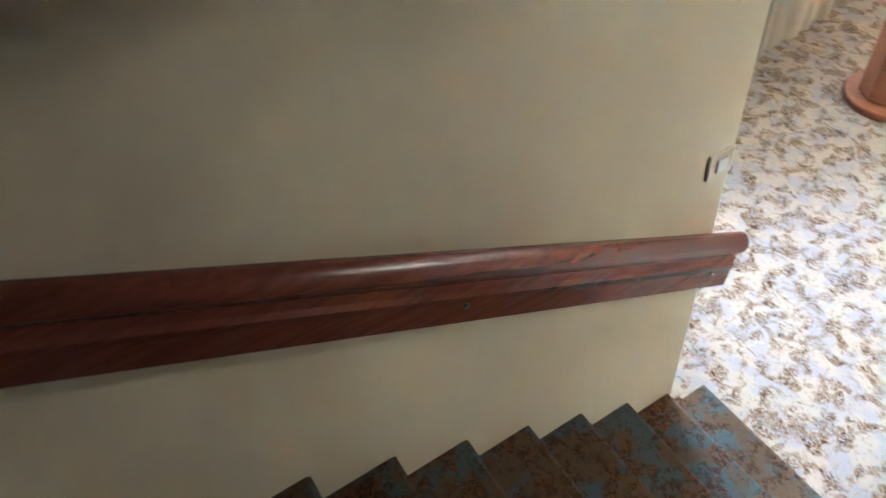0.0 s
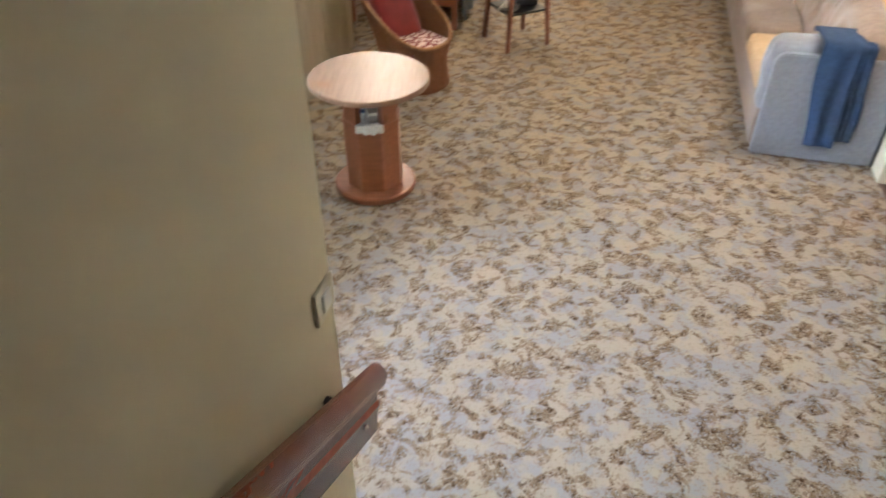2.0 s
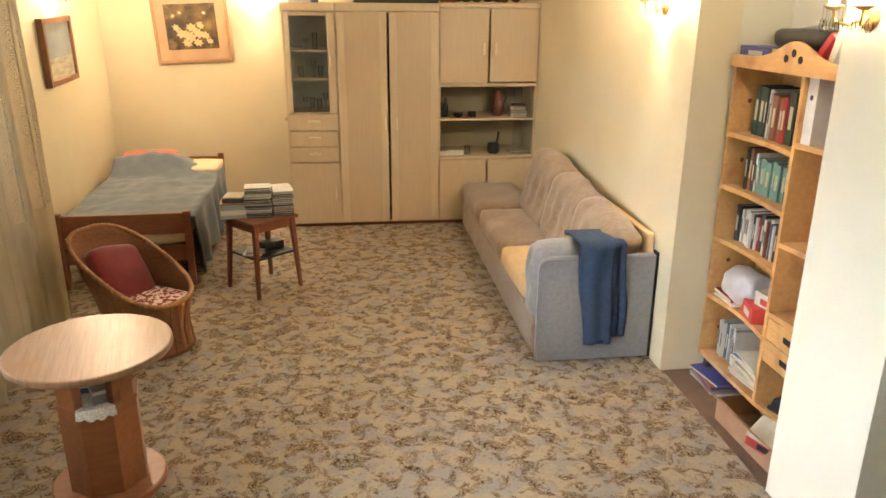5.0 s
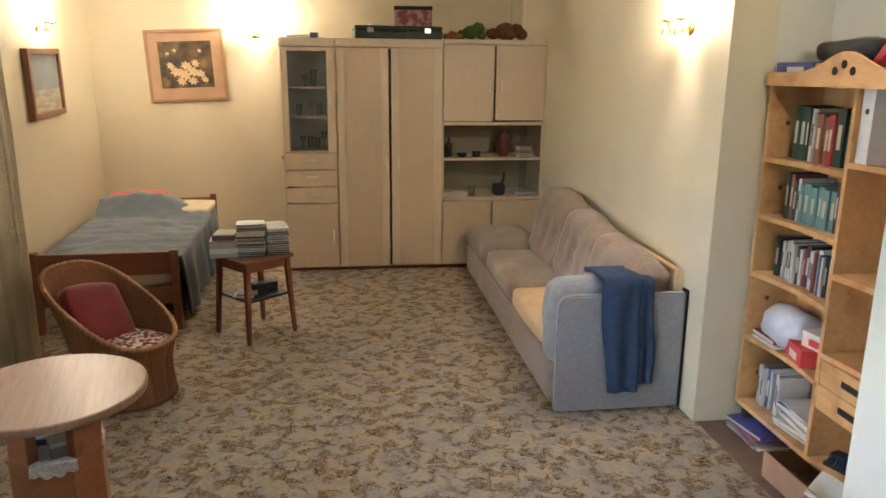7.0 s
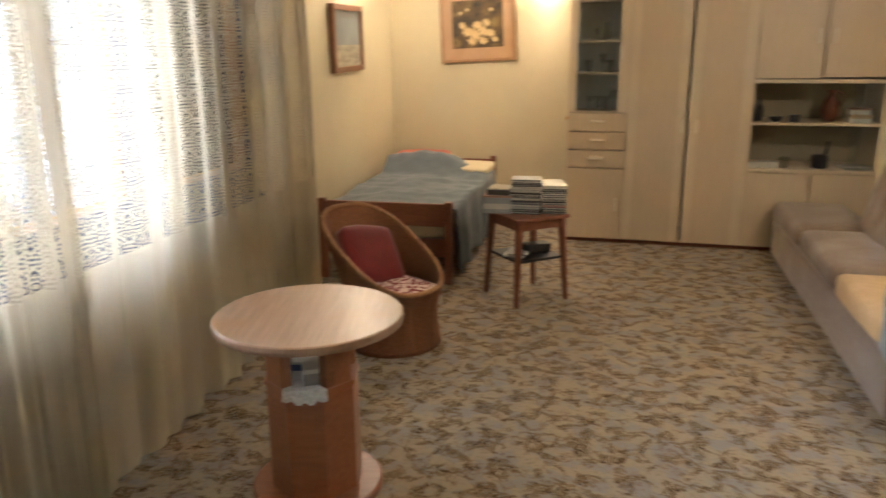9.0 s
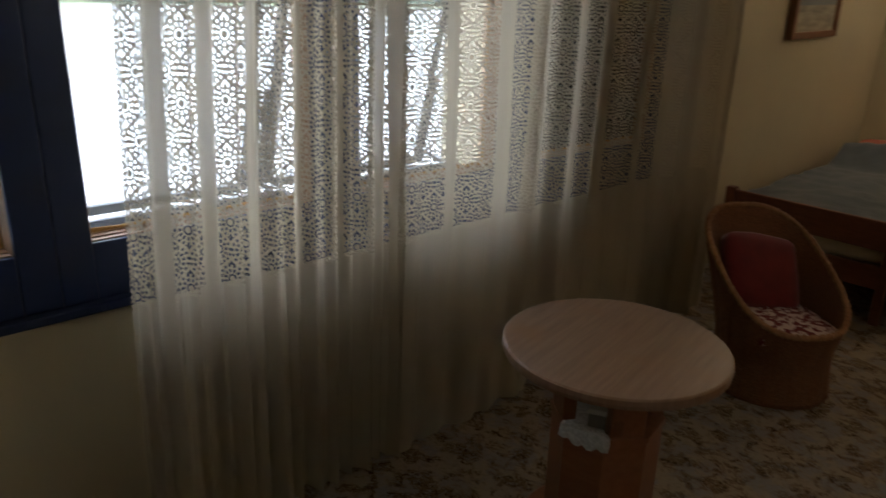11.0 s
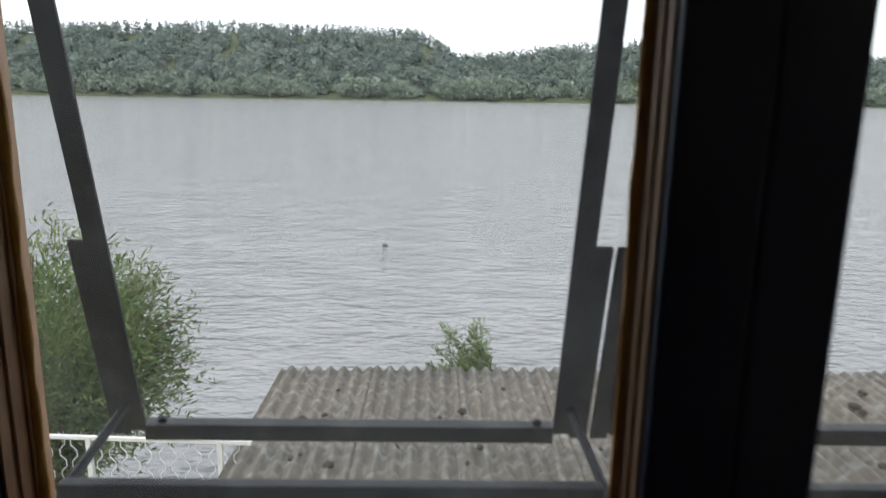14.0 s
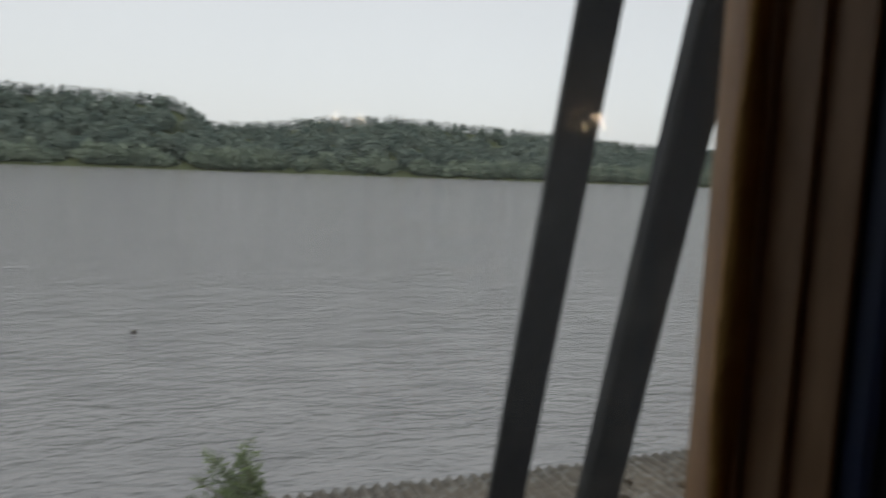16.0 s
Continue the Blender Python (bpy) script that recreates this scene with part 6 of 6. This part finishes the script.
for k in range(150):
    s, o = 8.1 - 7.5 * rng.random(), -1.2 - 5.1 * rng.random()
    r = 0.012 + 0.05 * rng.random() ** 3
    zb = -1.30 - 0.0286 * (-o - 0.75) + 0.028
    b = len(V)
    for j in range(3):
        for i in range(7):
            a = 2 * math.pi * i / 7
            rr = r * (1.0, 0.8, 0.25)[j] * (0.75 + 0.5 * rng.random())
            p = out(s + rr * math.cos(a), o + rr * 1.3 * math.sin(a), zb + r * (0.0, 0.5, 0.8)[j])
            V.append(tuple(p))
    for j in range(2):
        for i in range(7):
            F.append((b + 7 * j + i, b + 7 * j + (i + 1) % 7, b + 7 * (j + 1) + (i + 1) % 7, b + 7 * (j + 1) + i))
    F.append(tuple(b + 14 + i for i in range(7)))
me = bpy.data.meshes.new("moss_clumps")
me.from_pydata(V, [], F)
me.materials.append(M_MOSS)
tagged(new("moss_clumps", me), "dark moss clumps on the shed roof", "moss", kind="stuff")
bm = bmesh.new()
box(bm, -0.8, -6.4, -6.6, 8.1, -0.4, -1.56)
ob = structure("shed", bm, mat("shed_render", (0.30, 0.28, 0.25), None, 0.9), "plastered shed wall under the roof")
ob.matrix_basis = WIN

# house wall below and ground at the water's edge
bm = bmesh.new()
box(bm, -3.0, -0.40, -6.6, 11.0, -0.285, 0.0)
ob = structure("wall_outer", bm, mat("outer_render", (0.42, 0.40, 0.36), None, 0.9), "rendered outer wall of the house")
ob.matrix_basis = WIN
bm = bmesh.new()
grid = []
for s in (7.9, 9, 10.5, 12, 14, 17, 22):
    grid.append([bm.verts.new((s, o, z + 0.15 * noise.noise(Vector((s, o, 0))))) for o, z in ((-0.3, -2.0), (-2.5, -2.1), (-4.8, -2.3), (-7.0, -3.4), (-9.5, -5.2), (-12, -6.7))])
for p_, q_ in zip(grid, grid[1:]):
    for k in range(5):
        bm.faces.new((p_[k], p_[k + 1], q_[k + 1], q_[k]))
ob = structure("ground", bm, M_GROUND, "grassy bank sloping to the lake")
ob.matrix_basis = WIN

# ---- wire fence ----
M_FENCE = mat("white_painted_steel", (0.72, 0.72, 0.70), (0.60, 0.60, 0.57), 0.5, scale=20)
fence = thing("wire_fence", WIN @ pose(8.35, -4.45, -2.1, 0, 0, -3), "white painted steel fence with wavy wire mesh", "fence")
for k in range(4):
    part("post", soft_box(k * 1.05 - 0.02, -0.02, 0, k * 1.05 + 0.02, 0.02, 0.92, 0.003), M_FENCE, fence)
part("top_rail", soft_box(-0.25, -0.016, 0.895, 3.3, 0.016, 0.925, 0.003), M_FENCE, fence)
part("bottom_rail", soft_box(-0.02, -0.016, 0.10, 3.3, 0.016, 0.13, 0.003), M_FENCE, fence)
for k in range(34):
    x = -0.15 + 0.10 * k
    if min(abs(x - 1.05 * j) for j in range(4)) < 0.02:
        continue
    pts = []
    for j in range(18):
        z = 0.13 + 0.79 * j / 16.6
        ph = (j + 2 * (k % 2)) % 4
        pts.append((x + (0.045 if ph in (1, 2) else 0.0) * (1 if k % 2 else 1), 0.006 * (1 if k % 2 else -1), z))
    part("wire", tube(pts, 0.004, 5), M_FENCE, fence)
for k in range(24):
    part("spike", lathe([(0.006, 0), (0.001, 0.04)], 6), M_FENCE, fence, at=pose(-0.2 + 0.145 * k, 0, 0.925))

# ---- bushes at the water ----
def bush(name, s, o, z, hgt, rad, stems, leaf, m_leaf, label, seed, lean=(0, 0)):
    """Willow bush: arching stems with narrow leaves along them."""
    b = thing(name, Matrix.Translation(out(s, o, z)), label, "bush")
    rng = np.random.default_rng(seed)
    sb = bmesh.new()
    V, F = [], []
    for k in range(stems):
        a = 2 * math.pi * rng.random()
        reach = rad * (0.25 + 0.75 * rng.random() ** 0.6)
        top = hgt * (0.65 + 0.35 * rng.random()) * (1 - 0.35 * (reach / rad) ** 2)
        pts = []
        for j in range(7):
            v = j / 6
            r = reach * v ** 1.3
            pts.append((r * math.cos(a) + lean[0] * v * v, r * math.sin(a) + lean[1] * v * v, top * (v ** 0.8) - 0.12 * hgt * max(0, v - 0.75) * 2))
        if k % 4 == 0:
            t_ = tube(pts, [0.018 * (1 - 0.8 * j / 6) * hgt / 3 + 0.002 for j in range(7)], 4)
            tmp = bpy.data.meshes.new("stem_tmp")
            t_.to_mesh(tmp)
            t_.free()
            sb.from_mesh(tmp)
            bpy.data.meshes.remove(tmp)
        P = np.array(pts)
        for _ in range(leaf[0]):
            v = 0.2 + 0.8 * rng.random() ** 0.7
            q = v * 6
            i = min(5, int(q))
            c = P[i] + (P[i + 1] - P[i]) * (q - i) + rng.normal(size=3) * rad * 0.055
            d = (P[min(6, i + 1)] - P[i])
            d = d / (np.linalg.norm(d) + 1e-6) + rng.normal(size=3) * 0.7
            d /= np.linalg.norm(d)
            w = np.cross(d, rng.normal(size=3))
            w /= np.linalg.norm(w)
            L, Wd = leaf[1] * (0.6 + 0.8 * rng.random()), leaf[2]
            n = len(V)
            V.extend((tuple(c), tuple(c + d * L * 0.5 + w * Wd), tuple(c + d * L), tuple(c + d * L * 0.5 - w * Wd)))
            F.append((n, n + 1, n + 2, n + 3))
    part("stems", sb, mat("bush_bark", (0.12, 0.09, 0.06), None, 0.9), b)
    me = bpy.data.meshes.new("leaves")
    me.from_pydata(V, [], F)
    me.materials.append(m_leaf)
    lv = new("leaves", me)
    lv.parent = b
    return b


M_WILLOW = leaf_mat("willow_leaves", (0.16, 0.215, 0.085), (0.09, 0.13, 0.05), 1.5, 0.45)
bush("willow_bush", 12.05, -8.2, -4.7, 5.1, 2.3, 480, (105, 0.14, 0.014), M_WILLOW, "dense grey-green willow bush at the water's edge", 5)
bush("willow_bush", 12.9, -6.6, -3.3, 3.1, 1.7, 220, (60, 0.13, 0.012), M_WILLOW, "green willow bush above the fence", 6)
bush("willow_shrub", 6.0, -7.3, -3.4, 2.7, 0.5, 90, (80, 0.12, 0.010), M_WILLOW, "small willow shrub rising past the roof edge", 7, (0.25, -0.35))

bu = thing("buoy", pose(-36.1, -9.75, WATER_Z), "small dark float on the lake", "buoy")
part("float", lathe([(0.07, -0.08), (0.13, -0.02), (0.14, 0.05), (0.10, 0.11), (0.03, 0.13)], 16), mat("dark_float", (0.03, 0.025, 0.02), None, 0.6), bu, smooth=True)
part("ring", tube([(0.05 * math.cos(a * 0.785), 0, 0.15 + 0.05 * math.sin(a * 0.785)) for a in range(8)], 0.012, 6, True), M_METAL, bu)
